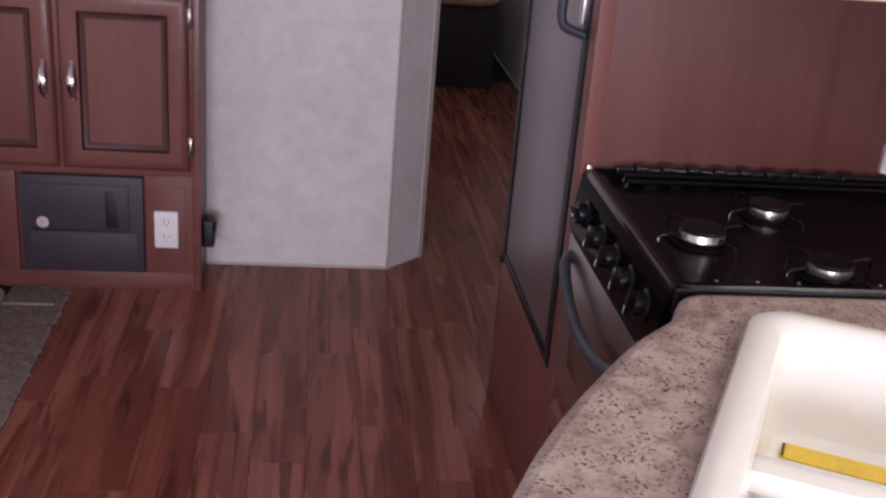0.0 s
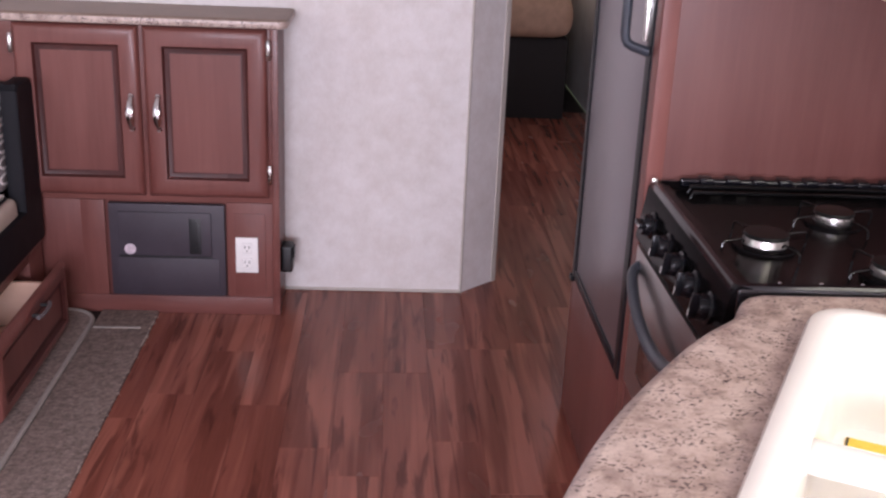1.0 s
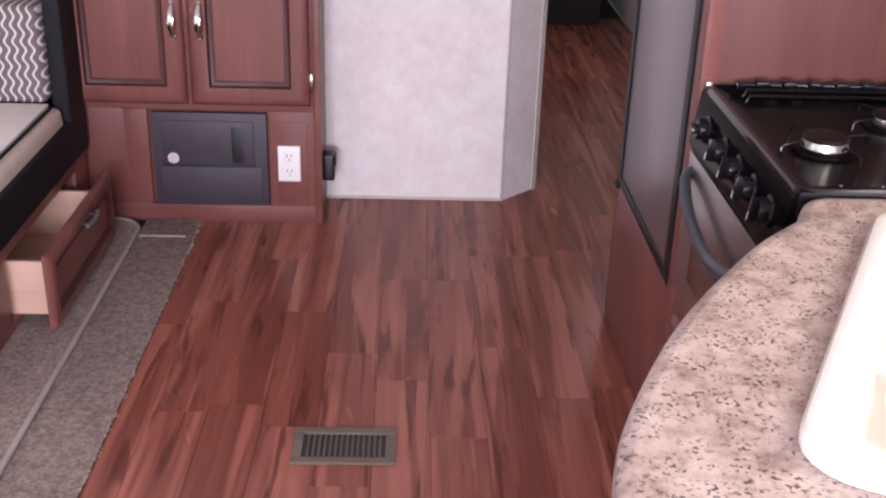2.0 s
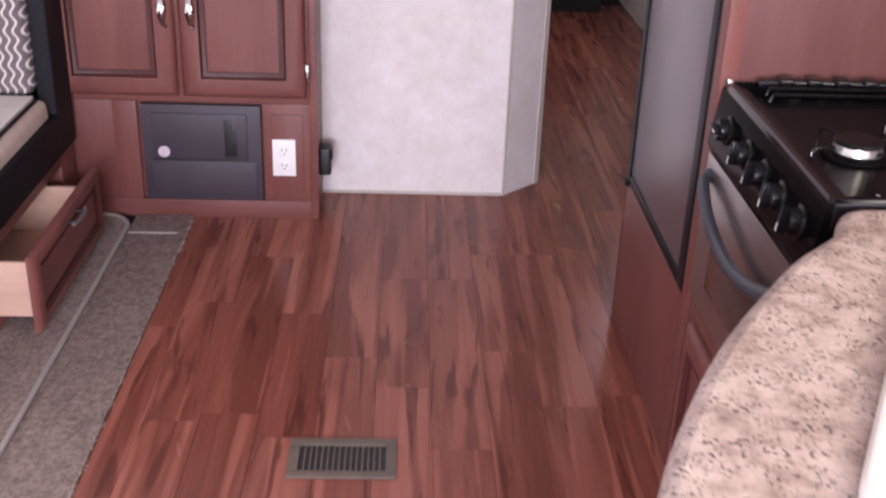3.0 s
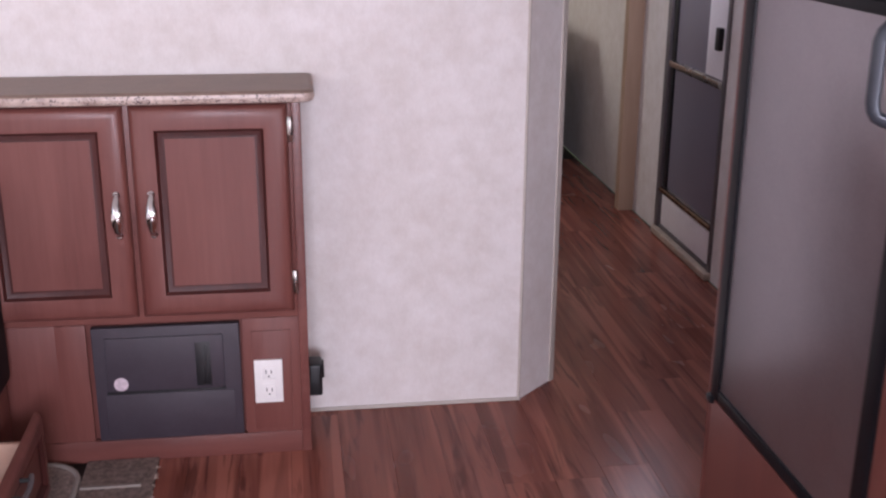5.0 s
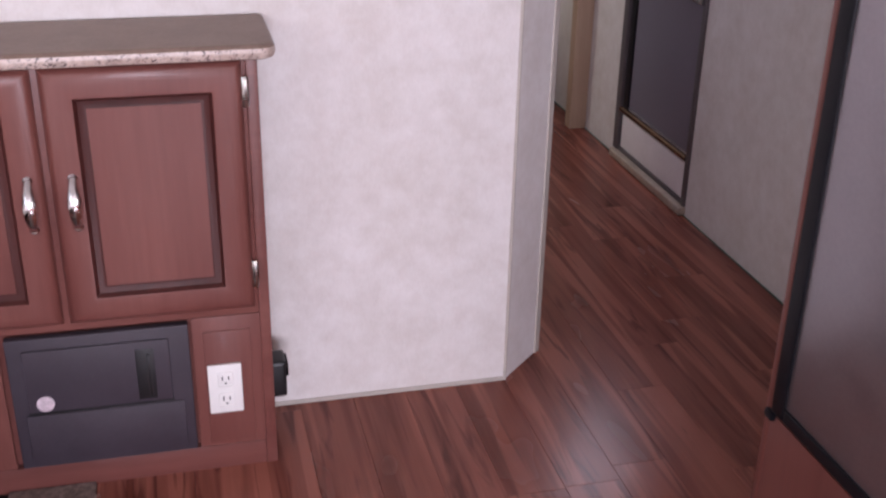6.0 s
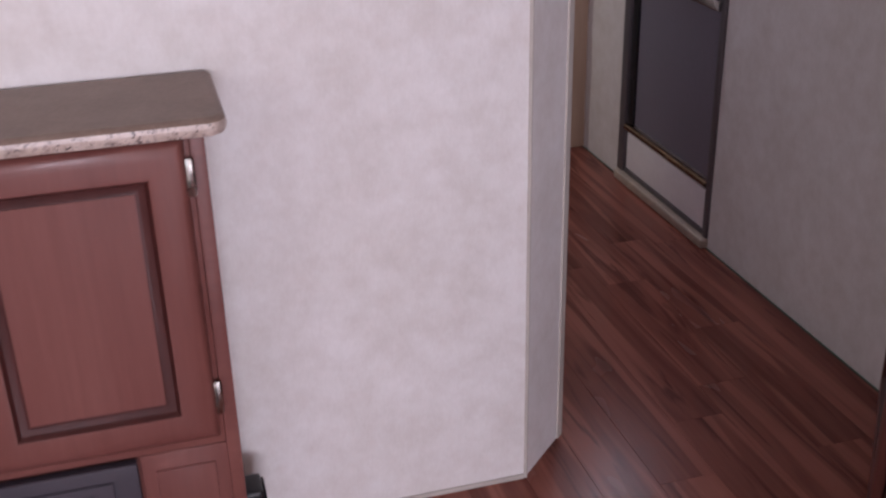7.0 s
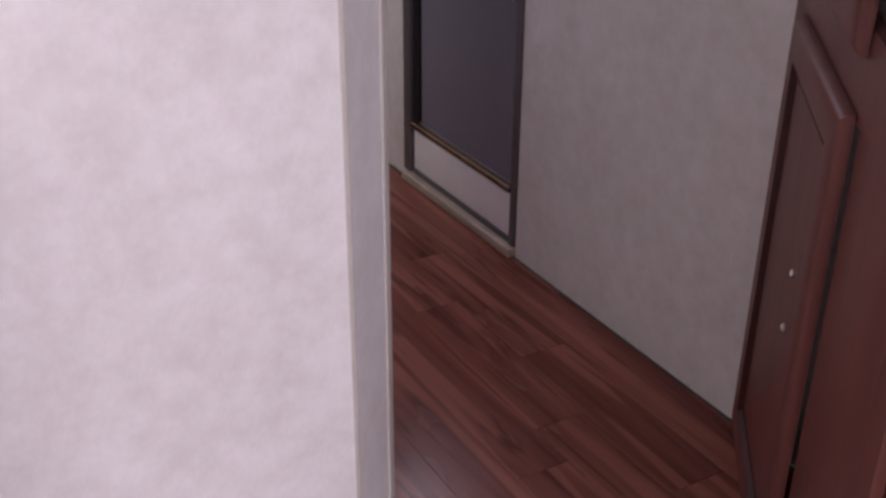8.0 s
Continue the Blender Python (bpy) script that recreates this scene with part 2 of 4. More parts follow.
TRIMW = plain("pale corner trim", (0.50, 0.455, 0.41), 0.5, 0, 120, 0.08)
GREYTRIM = plain("grey carpet edging", (0.33, 0.295, 0.27), 0.6, 0, 150, 0.12)
HOODGREY = plain("grey hood enamel", (0.42, 0.41, 0.44), 0.3, 0.3)
SUBFLOOR = plain("dark joint", (0.02, 0.010, 0.009), 0.9)
OVENGLASS = plain("dark oven glass", (0.035, 0.028, 0.026), 0.06, 0.0, 20, 0.1, 0.5)
GRIP = plain("dark blue grey grip", (0.050, 0.058, 0.074), 0.30, 0.2)
BADGE = plain("pale badge", (0.62, 0.52, 0.58), 0.4, 0, 260, 0.3)


# ---- building ----
def part(name, bm, material, parent=None, label="", angle=35):
    me = bpy.data.meshes.new(name)
    bmesh.ops.recalc_face_normals(bm, faces=bm.faces[:])
    bm.to_mesh(me)
    bm.free()
    me.materials.append(material)
    for p in me.polygons:
        p.use_smooth = True
    me.set_sharp_from_angle(angle=radians(angle))
    ob = new(name, me)
    if parent:
        ob.parent = parent
    if label:
        tagged(ob, label)
    return ob


def thing(name, label, category, group="", kind=""):
    return tagged(new(name), label, category, group, kind)


def structure(ob, label, category):
    return tagged(ob, label, category, "", "structure")


def box(bm, a, b, bevel=0.0, seg=2):
    """A box from corner to corner, with rounded edges."""
    lo, hi = [min(p, q) for p, q in zip(a, b)], [max(p, q) for p, q in zip(a, b)]
    vs = [bm.verts.new((x, y, z)) for x in (lo[0], hi[0]) for y in (lo[1], hi[1]) for z in (lo[2], hi[2])]
    fs = [bm.faces.new([vs[i] for i in f]) for f in ((0, 1, 3, 2), (4, 6, 7, 5), (0, 4, 5, 1), (2, 3, 7, 6), (0, 2, 6, 4), (1, 5, 7, 3))]
    if bevel:
        es = list({e for f in fs for e in f.edges})
        bmesh.ops.bevel(bm, geom=es, offset=bevel, segments=seg, profile=0.6, affect="EDGES")
    return bm


def boxes(*specs, bevel=0.0, seg=2):
    bm = bmesh.new()
    for a, b in specs:
        box(bm, a, b, bevel, seg)
    return bm


def bx(a, b, bevel=0.0, seg=2):
    return boxes((a, b), bevel=bevel, seg=seg)


def ringloft(rings, closed_start=False, closed_end=True, bm=None):
    """Skin rings of points of equal count."""
    bm = bm or bmesh.new()
    rows = [[bm.verts.new(p) for p in r] for r in rings]
    n = len(rows[0])
    for r, s in zip(rows, rows[1:]):
        for i in range(n):
            bm.faces.new((r[i], r[(i + 1) % n], s[(i + 1) % n], s[i]))
    if closed_start:
        bm.faces.new(rows[0])
    if closed_end:
        bm.faces.new(rows[-1])
    return bm


def rect_rings(w, h, levels):
    """Nested rectangles in the x-z plane: (inset, how far it stands out towards -y)."""
    return [[(i, -d, i), (w - i, -d, i), (w - i, -d, h - i), (i, -d, h - i)] for i, d in levels]


def lathe(profile, n=24, bm=None):
    """A turned shape about z, from (radius, height) pairs."""
    rings = [[(r * math.cos(2 * math.pi * k / n), r * math.sin(2 * math.pi * k / n), z) for k in range(n)] for r, z in profile]
    return ringloft(rings, True, True, bm)


def tube(points, radius, n=10, bm=None, flat=1.0):
    """A bent round bar along points."""
    pts = [Vector(p) for p in points]
    rings, side = [], None
    for i, p in enumerate(pts):
        d = (pts[min(i + 1, len(pts) - 1)] - pts[max(i - 1, 0)]).normalized()
        if side is None:
            side = d.orthogonal().normalized()
        side = (side - d * side.dot(d)).normalized()
        up = d.cross(side)
        rings.append([p + radius * (math.cos(2 * math.pi * k / n) * side + flat * math.sin(2 * math.pi * k / n) * up) for k in range(n)])
    return ringloft(rings, True, True, bm)


def curve_points(ctrl, steps=8):
    """A smooth open curve through the control points."""
    p = [Vector(c) for c in ctrl]
    p = [2 * p[0] - p[1]] + p + [2 * p[-1] - p[-2]]
    out = []
    for a, b, c, d in zip(p, p[1:], p[2:], p[3:]):
        for k in range(steps):
            t = k / steps
            out.append(0.5 * ((2 * b) + (c - a) * t + (2 * a - 5 * b + 4 * c - d) * t * t + (3 * b - a - 3 * c + d) * t ** 3))
    return out + [p[-2]]


FACE_W = Matrix.Rotation(radians(-90), 4, "Z")
FACE_E = Matrix.Rotation(radians(90), 4, "Z")


def raised_panel_front(name, w, h, at, parent, turn=Matrix(), rail=0.078, label=""):
    """A framed front with a glazed moulding and a flat centre panel; its outer face looks towards -y before the turn."""
    m = Matrix.Translation(at) @ turn
    bm = ringloft(rect_rings(w, h, [(0, 0), (0, 0.006), (0.002, 0.011), (0.006, 0.0155), (0.012, 0.019), (0.020, 0.0212), (0.028, 0.022), (rail - 0.022, 0.022), (rail - 0.017, 0.0208)]), False, False)
    bmesh.ops.transform(bm, matrix=m, verts=bm.verts)
    front = part(name, bm, CHERRY, parent, label)
    bm = ringloft(rect_rings(w, h, [(rail - 0.0172, 0.0208), (rail - 0.011, 0.012), (rail - 0.003, 0.0095), (rail + 0.004, 0.0105)]), False, False)
    bmesh.ops.transform(bm, matrix=m, verts=bm.verts)
    part("moulding", bm, GLAZE, front, "dark glazed moulding")
    bm = ringloft(rect_rings(w, h, [(rail + 0.004, 0.004), (rail + 0.004, 0.0122)]), False, True)
    bmesh.ops.transform(bm, matrix=m, verts=bm.verts)
    part("panel", bm, CHERRY, front)
    return front


def arched_pull(parent, at, turn=Matrix(), length=0.102, name="handle"):
    """A bright cabinet pull with a swelling middle."""
    m = Matrix.Translation(at) @ turn
    n = 14
    bm = bmesh.new()
    rings = []
    for k in range(n + 1):
        t = k / n
        z = (t - 0.5) * length
        out = 0.026 * math.sin(math.pi * t) ** 0.7
        r = 0.0052 + 0.0052 * math.sin(math.pi * t) ** 2
        rings.append([(1.2 * r * math.cos(a), -out - 0.55 * r * math.sin(a) - 0.002, z) for a in (2 * math.pi * j / 10 for j in range(10))])
    ringloft(rings, True, True, bm)
    for s in (-1, 1):
        f = lathe([(0.009, 0), (0.009, 0.003), (0.006, 0.006)], 12)
        bmesh.ops.transform(f, matrix=Matrix.Translation((0, 0, s * length * 0.47)) @ Matrix.Rotation(radians(90), 4, "X"), verts=f.verts)
        me = bpy.data.meshes.new("tmp")
        f.to_mesh(me)
        f.free()
        bm.from_mesh(me)
        bpy.data.meshes.remove(me)
    bmesh.ops.transform(bm, matrix=m, verts=bm.verts)
    return part(name, bm, CHROME, parent, "bright chrome pull")


# ---- structure ----
CEIL_Z = 2.02
WEST, EAST, SOUTH = -2.05, 1.175, -2.05
WALL_Y = 3.53


def holed_wall(name, along, at, lo, hi, holes, thick, z1=CEIL_Z, material=None):
    """A wall of pieces round its openings. along: 'x' or 'y'; holes: (from, to, bottom, top); thick is signed."""
    bm = bmesh.new()

    def piece(u0, u1, z0, z1_):
        if u1 - u0 > 1e-4 and z1_ - z0 > 1e-4:
            if along == "x":
                box(bm, (u0, at, z0), (u1, at + thick, z1_))
            else:
                box(bm, (at, u0, z0), (at + thick, u1, z1_))

    u = lo
    for a, b, z0, zt in sorted(holes):
        piece(u, a, 0, z1)
        piece(a, b, 0, z0)
        piece(a, b, zt, z1)
        u = b
    piece(u, hi, 0, z1)
    return part(name, bm, material or WALL)


structure(holed_wall("wall_east", "y", EAST, SOUTH, NORTH, [(0.35, 1.30, 1.16, 1.68), (4.412, 5.012, 0.03, 1.86)], 0.05), "mottled off-white vinyl covered outer wall", "wall")
structure(holed_wall("wall_west", "y", WEST, SOUTH, WALL_Y, [(0.95, 2.55, 1.03, 1.80)], -0.05), "mottled off-white wall of the slide-out", "wall")
structure(holed_wall("wall_south", "x", SOUTH, WEST, EAST, [(-1.10, 0.50, 0.84, 1.66)], -0.05), "off-white rear wall with a wide window", "wall")
structure(holed_wall("wall_bedroom_end", "x", NORTH, -1.2, EAST, [], 0.05), "off-white bedroom end wall", "wall")
structure(holed_wall("wall_bedroom_west", "y", -1.2, 5.35, NORTH, [(6.37, 7.07, 1.08, 1.73)], -0.05), "off-white bedroom side wall with a window", "wall")
structure(holed_wall("wall_bath_west", "y", WEST, WALL_Y, 5.35, [], -0.05), "plain outer wall of the wash room", "wall")

# partition with a cut corner towards the hallway
plan = [(WEST, WALL_Y), (0.288, WALL_Y), (0.411, 3.650), (0.411, 5.30), (0.371, 5.30), (0.371, 3.672), (0.27, 3.575), (WEST, 3.575)]
bm = ringloft([[(x, y, z) for x, y in plan] for z in (0, CEIL_Z)], True, True)
structure(part("wall_north", bm, WALL, angle=20), "mottled off-white partition wall with a cut corner", "wall")
bm = bmesh.new()
box(bm, (-0.30, WALL_Y - 0.006, 0), (0.284, WALL_Y, 0.010), 0.002)
structure(part("baseboard", bm, TRIMW), "thin pale trim strip along the wall foot", "trim")
bm = tube([(0.2885, WALL_Y - 0.0005, 0), (0.2885, WALL_Y - 0.0005, CEIL_Z)], 0.004, 8)
structure(part("trim_corner", bm, TRIMW), "thin pale corner bead on the partition", "trim")
bm = bmesh.new()
c, s = math.cos(radians(43.8)), math.sin(radians(43.8))
rings = [[(0.411 + u * c + v * s, 3.650 + u * s - v * c, z) for u, v in ((-0.018, 0), (-0.017, 0.004), (0.003, 0.004), (0.006, 0.0), (0.003, -0.004))] for z in (0, CEIL_Z)]
ringloft(rings, True, True, bm)
structure(part("trim_hallway_corner", bm, TRIMW), "pale edge trim at the hallway corner", "trim")
# bedroom doorway posts
bm = boxes(((1.105, 5.33, 0), (EAST, 5.385, CEIL_Z)), bevel=0.003)
structure(part("trim_bedroom_post", bm, TRIMWOOD), "tan wood door post at the bedroom", "door post")
bm = boxes(((-1.2, 5.30, 0), (0.411, 5.35, CEIL_Z)))
structure(part("wall_bedroom_south", bm, WALL), "off-white bedroom partition", "wall")
bm = boxes(((WEST - 0.05, SOUTH - 0.05, CEIL_Z), (EAST + 0.05, NORTH + 0.05, CEIL_Z + 0.06)))
for k in range(9):
    box(bm, (WEST, SOUTH + 0.4 + 1.1 * k, CEIL_Z - 0.006), (EAST, SOUTH + 0.44 + 1.1 * k, CEIL_Z), 0.002)
structure(part("ceiling", bm, CEIL), "white panelled ceiling", "ceiling")
structure(part("ground", bx((-40, -40, -0.75), (40, 40, -0.7)), plain("dry grass", (0.10, 0.11, 0.05), 0.95, 0, 3, 0.4)), "dry grass ground outside", "ground")


def window(name, at, w, h, turn, label):
    """A framed window: rounded black frame, meeting rail and two panes, over its opening."""
    ob = structure(new(name), label, "window")
    m = Matrix.Translation(at) @ turn
    for nm, specs, mat in (
        ("window_frame", [((-0.03, -0.012, -0.03), (w + 0.03, 0.02, 0.012)), ((-0.03, -0.012, h - 0.012), (w + 0.03, 0.02, h + 0.03)), ((-0.03, -0.012, 0.012), (0.012, 0.02, h - 0.012)), ((w - 0.012, -0.012, 0.012), (w + 0.03, 0.02, h - 0.012))], BRONZE),
        ("meeting_rail", [((w / 2 - 0.012, -0.006, 0.012), (w / 2 + 0.012, 0.018, h - 0.012))], BRONZE),
        ("pane", [((0.012, 0.006, 0.012), (w / 2 - 0.012, 0.010, h - 0.012))], GLASS),
        ("pane", [((w / 2 + 0.012, 0.006, 0.012), (w - 0.012, 0.010, h - 0.012))], GLASS),
    ):
        bm = boxes(*specs, bevel=0.003 if mat is BRONZE else 0)
        bmesh.ops.transform(bm, matrix=m, verts=bm.verts)
        o = part(nm, bm, mat, ob)
        if mat is GLASS:
            o.visible_shadow = False
    return ob


window("window_1", (WEST - 0.01, 0.95, 1.03), 1.60, 0.77, FACE_E, "wide black framed dinette window")
window("window_2", (EAST + 0.01, 1.30, 1.16), 0.95, 0.52, FACE_W, "small black framed window over the sink")
window("window_3", (0.50, SOUTH - 0.01, 0.84), 1.60, 0.82, Matrix.Rotation(radians(180), 4, "Z"), "wide black framed rear window")
window("window_4", (-1.21, 6.37, 1.08), 0.7, 0.65, FACE_E, "black framed bedroom window")


# ---- entry door with insect screen ----
def entry_door():
    d = structure(new("door_1"), "closed entry door with dark screen and white kick panel", "door")
    y0, y1 = 4.412, 5.012
    part("door_frame", boxes(((EAST - 0.008, y0 - 0.012, 0.03), (EAST + 0.03, y0 + 0.012, 1.87)), ((EAST - 0.008, y1 - 0.028, 0.03), (EAST + 0.03, y1 + 0.012, 1.87)), ((EAST - 0.008, y0 + 0.028, 1.83), (EAST + 0.03, y1 - 0.028, 1.87)), bevel=0.003), BRONZE, d)
    part("jamb_strip", bx((EAST + 0.002, y1 - 0.068, 0.205), (EAST + 0.024, y1 - 0.034, 1.82), 0.003), DARKSLOT, d)
    part("kick_panel", bx((EAST + 0.004, y0 + 0.014, 0.044), (EAST + 0.018, y1 - 0.032, 0.168), 0.002), KICK, d, "white kick panel")
    part("lower_rail", bx((EAST - 0.002, y0 + 0.013, 0.029), (EAST + 0.022, y1 - 0.030, 0.043), 0.002), BRONZE, d)
    part("bright_rail", tube([(EAST - 0.002, y0 + 0.014, 0.190), (EAST - 0.002, y1 - 0.03, 0.190)], 0.011, 12), brushed("bronze rail", (0.34, 0.24, 0.18), 0.24), d, "shiny bronze rail")
    part("screen", bx((EAST + 0.010, y0 + 0.013, 0.202), (EAST + 0.014, y1 - 0.07, 0.69)), MESH, d, "dark insect screen")
    part("crossbar", bx((EAST - 0.006, y0 + 0.028, 0.69), (EAST + 0.02, y1 - 0.030, 0.715), 0.003), NICKEL, d, "grey metal crossbar")
    part("upper_screen", bx((EAST + 0.010, y0 + 0.013, 0.716), (EAST + 0.014, y1 - 0.07, 1.83)), MESH, d)
    part("slide_panel", bx((EAST + 0.002, y0 + 0.034, 0.72), (EAST + 0.009, y0 + 0.20, 1.05), 0.003), KICK, d, "white sliding hatch panel")
    part("latch", bx((EAST - 0.018, y0 + 0.05, 0.82), (EAST + 0.002, y0 + 0.085, 0.90), 0.006), DARKSLOT, d)
    part("outer_skin", boxes(((EAST + 0.032, y0 - 0.01, 0.0), (EAST + 0.05, y1 + 0.01, 0.93)), ((EAST + 0.032, y0 - 0.01, 1.52), (EAST + 0.05, y1 + 0.01, 1.88)), ((EAST + 0.032, y0 - 0.01, 0.93), (EAST + 0.05, y0 + 0.11, 1.52)), ((EAST + 0.032, y1 - 0.11, 0.93), (EAST + 0.05, y1 + 0.01, 1.52))), KICK, d)
    pane = part("pane", bx((EAST + 0.038, y0 + 0.108, 0.928), (EAST + 0.043, y1 - 0.108, 1.522)), GLASS, d)
    pane.visible_shadow = False
    part("threshold", bx((EAST - 0.024, y0 - 0.014, 0.0), (EAST + 0.03, y1 + 0.004, 0.029), 0.006, 3), plain("worn pale threshold", (0.50, 0.42, 0.35), 0.5, 0.2, 150, 0.2), d, "pale metal threshold")


entry_door()


# ---- cabinet against the partition wall ----
CAB_Y, CAB_X1, CAB_X0, CAB_TOP = 3.31, -0.287, -1.30, 0.891


def base_cabinet():
    c = thing("cabinet", "cherry wood cabinet with two raised panel doors against the partition", "cabinet")
    part("body", boxes(((CAB_X0, CAB_Y + 0.02, 0.0), (CAB_X1 - 0.004, WALL_Y - 0.002, CAB_TOP)), bevel=0.002), CHERRY, c)
    part("face_frame", boxes(
        ((CAB_X1 - 0.022, CAB_Y, 0.0), (CAB_X1, CAB_Y + 0.018, CAB_TOP)),
        ((CAB_X0, CAB_Y + 0.001, 0.0), (CAB_X1 - 0.022, CAB_Y + 0.018, 0.058)),
        ((CAB_X0, CAB_Y + 0.001, 0.365), (CAB_X1 - 0.022, CAB_Y + 0.018, CAB_TOP)), bevel=0.0025), CHERRY_H, c)
    part("lower_panel", bx((CAB_X0, CAB_Y + 0.003, 0.059), (-0.815, CAB_Y + 0.018, 0.364), 0.001), CHERRY, c)
    part("lower_stile", bx((-0.880, CAB_Y + 0.0005, 0.059), (-0.810, CAB_Y + 0.004, 0.364), 0.001), CHERRY, c)
    part("lower_stile", bx((-0.445, CAB_Y + 0.001, 0.059), (CAB_X1 - 0.022, CAB_Y + 0.018, 0.364), 0.001), CHERRY, c)
    part("inset_panel", bx((-0.424, CAB_Y - 0.003, 0.070), (-0.330, CAB_Y + 0.001, 0.332), 0.0015), CHERRY, c)
    for x0, side in ((-1.033, 1), (-0.669, -1)):
        d = raised_panel_front("door", 0.352, 0.503, (x0, CAB_Y, 0.384), c, Matrix(), 0.072)
        hx = x0 + (0.352 - 0.026 if side > 0 else 0.039)
        arched_pull(d, (hx, CAB_Y - 0.022, 0.638))
        ex = x0 + (-0.004 if side > 0 else 0.356)
        for hz in (0.458, 0.828):
            part("hinge", tube([(ex, CAB_Y - 0.010, hz - 0.026), (ex, CAB_Y - 0.015, hz - 0.016), (ex, CAB_Y - 0.015, hz + 0.016), (ex, CAB_Y - 0.010, hz + 0.026)], 0.0075, 10), NICKEL, d, "bright hinge")
    return c


base_cabinet()


def slab(name, outline, z0, z1, material, label, category, hole=None):
    """A worktop cut to an outline in plan, with a rounded edge band and an optional cut-out."""
    n = len(outline)
    pts = [Vector((*p, 0)) for p in outline]
    nor = []
    for i in range(n):
        d = (pts[(i + 1) % n] - pts[i - 1]).normalized()
        nor.append(Vector((-d.y, d.x, 0)))
    r = (z1 - z0) * 0.42
    prof = [(r, z0), (0.3 * r, z0 + 0.3 * r), (0, z0 + r), (0, z1 - r), (0.12 * r, z1 - 0.5 * r), (0.45 * r, z1 - 0.14 * r), (r, z1)]
    rows = [[(p + q * i) + Vector((0, 0, z)) for p, q in zip(pts, nor)] for i, z in prof]
    ob = thing(name, label, category)
    part("edge_band", ringloft(rows[:5], False, False), STONE, ob)
    part("nosing", ringloft(rows[4:], False, False), material, ob)
    bm = bmesh.new()
    inner = []
    for row, z in ((rows[0], z0), (rows[-1], z1)):
        vs = [bm.verts.new(p) for p in row]
        es = [bm.edges.new((vs[i], vs[(i + 1) % n])) for i in range(n)]
        if hole:
            hv = [bm.verts.new((*p, z)) for p in hole]
            inner.append(hv)
            es += [bm.edges.new((hv[i], hv[(i + 1) % len(hv)])) for i in range(len(hv))]
        bmesh.ops.triangle_fill(bm, use_beauty=True, use_dissolve=False, edges=es)
    if hole:
        a, b = inner
        for i in range(len(a)):
            bm.faces.new((a[i], a[(i + 1) % len(a)], b[(i + 1) % len(a)], b[i]))
    part("top", bm, material, ob)
    return ob


def rounded(x0, y0, x1, y1, radii, seg=6):
    """A rectangle in plan, anticlockwise, with a radius for each corner from (x0, y0) on."""
    out = []
    for (cx, cy), (sx, sy), a0, r in zip(((x0, y0), (x1, y0), (x1, y1), (x0, y1)), ((1, 1), (-1, 1), (-1, -1), (1, -1)), (180, 270, 0, 90), radii):
        for k in range(seg + 1):
            a = radians(a0 + 90 * k / seg)
            out.append((cx + sx * r + r * math.cos(a), cy + sy * r + r * math.sin(a)))
    return out


# the edge band's paler laminate has light caught on the edge put into its colour
slab("worktop", rounded(CAB_X0 - 0.02, 3.266, -0.254, WALL_Y - 0.001, (0.016, 0.030, 0.016, 0.016)), CAB_TOP + 0.001, CAB_TOP + 0.029, TAUPE, "taupe laminate top with a paler edge on the cherry cabinet", "worktop")


def converter():
    t = thing("power_converter_panel", "charcoal plastic power panel with a hinged lid, set in the cabinet", "power panel")
    x0, x1, z0, z1, y = -0.797, -0.451, 0.064, 0.358, CAB_Y
    part("surround", bx((x0, y - 0.010, z0), (x1, y + 0.010, z1), 0.004), CHARCOAL, t)
    part("lid", bx((x0 + 0.030, y - 0.017, 0.196), (x1 - 0.040, y - 0.0105, z1 - 0.024), 0.003), CHARCOAL, t)
    part("lid_gap", bx((x0 + 0.028, y - 0.0112, 0.188), (x1 - 0.038, y - 0.0102, 0.1955)), DARKSLOT, t)
    part("lower_cover", bx((x0 + 0.022, y - 0.0135, z0 + 0.014), (x1 - 0.018, y - 0.0105, 0.187), 0.002), CHARCOAL, t)
    slot = part("latch_slot", bx((-0.557, y - 0.0185, 0.204), (-0.521, y - 0.0168, 0.317), 0.001), DARKSLOT, t)
    part("latch_grip", bx((-0.536, y - 0.022, 0.214), (-0.528, y - 0.0186, 0.306), 0.0015), DARKSLOT, slot)
    bm = lathe([(0.017, 0), (0.017, 0.0015), (0.014, 0.002)], 24)
    bmesh.ops.transform(bm, matrix=Matrix.Translation((-0.735, y - 0.0168, 0.216)) @ Matrix.Rotation(radians(90), 4, "X"), verts=bm.verts)
    part("badge", bm, BADGE, t, "round pale badge")


converter()


def wall_outlet():
    t = thing("wall_outlet", "white double wall outlet on the cherry cabinet", "outlet")
    y = CAB_Y - 0.0035
    part("plate", bx((-0.4205, y - 0.007, 0.144), (-0.352, y, 0.258), 0.003), WHITE, t)
    for z in (0.177, 0.225):
        f = part("socket", bx((-0.401, y - 0.009, z - 0.016), (-0.370, y - 0.0068, z + 0.016), 0.004), WHITE, t)
        part("slots", boxes(((-0.393, y - 0.0094, z - 0.002), (-0.3905, y - 0.0089, z + 0.008)), ((-0.3805, y - 0.0094, z - 0.002), (-0.378, y - 0.0089, z + 0.007)), ((-0.3875, y - 0.0094, z - 0.011), (-0.3835, y - 0.0089, z - 0.007))), DARKSLOT, f)


wall_outlet()
t = thing("power_socket_box", "black plastic socket box on the cabinet's side", "socket box")
part("housing", bx((-0.2915, 3.375, 0.118), (-0.254, 3.435, 0.205), 0.008, 3), DARKSLOT, t)
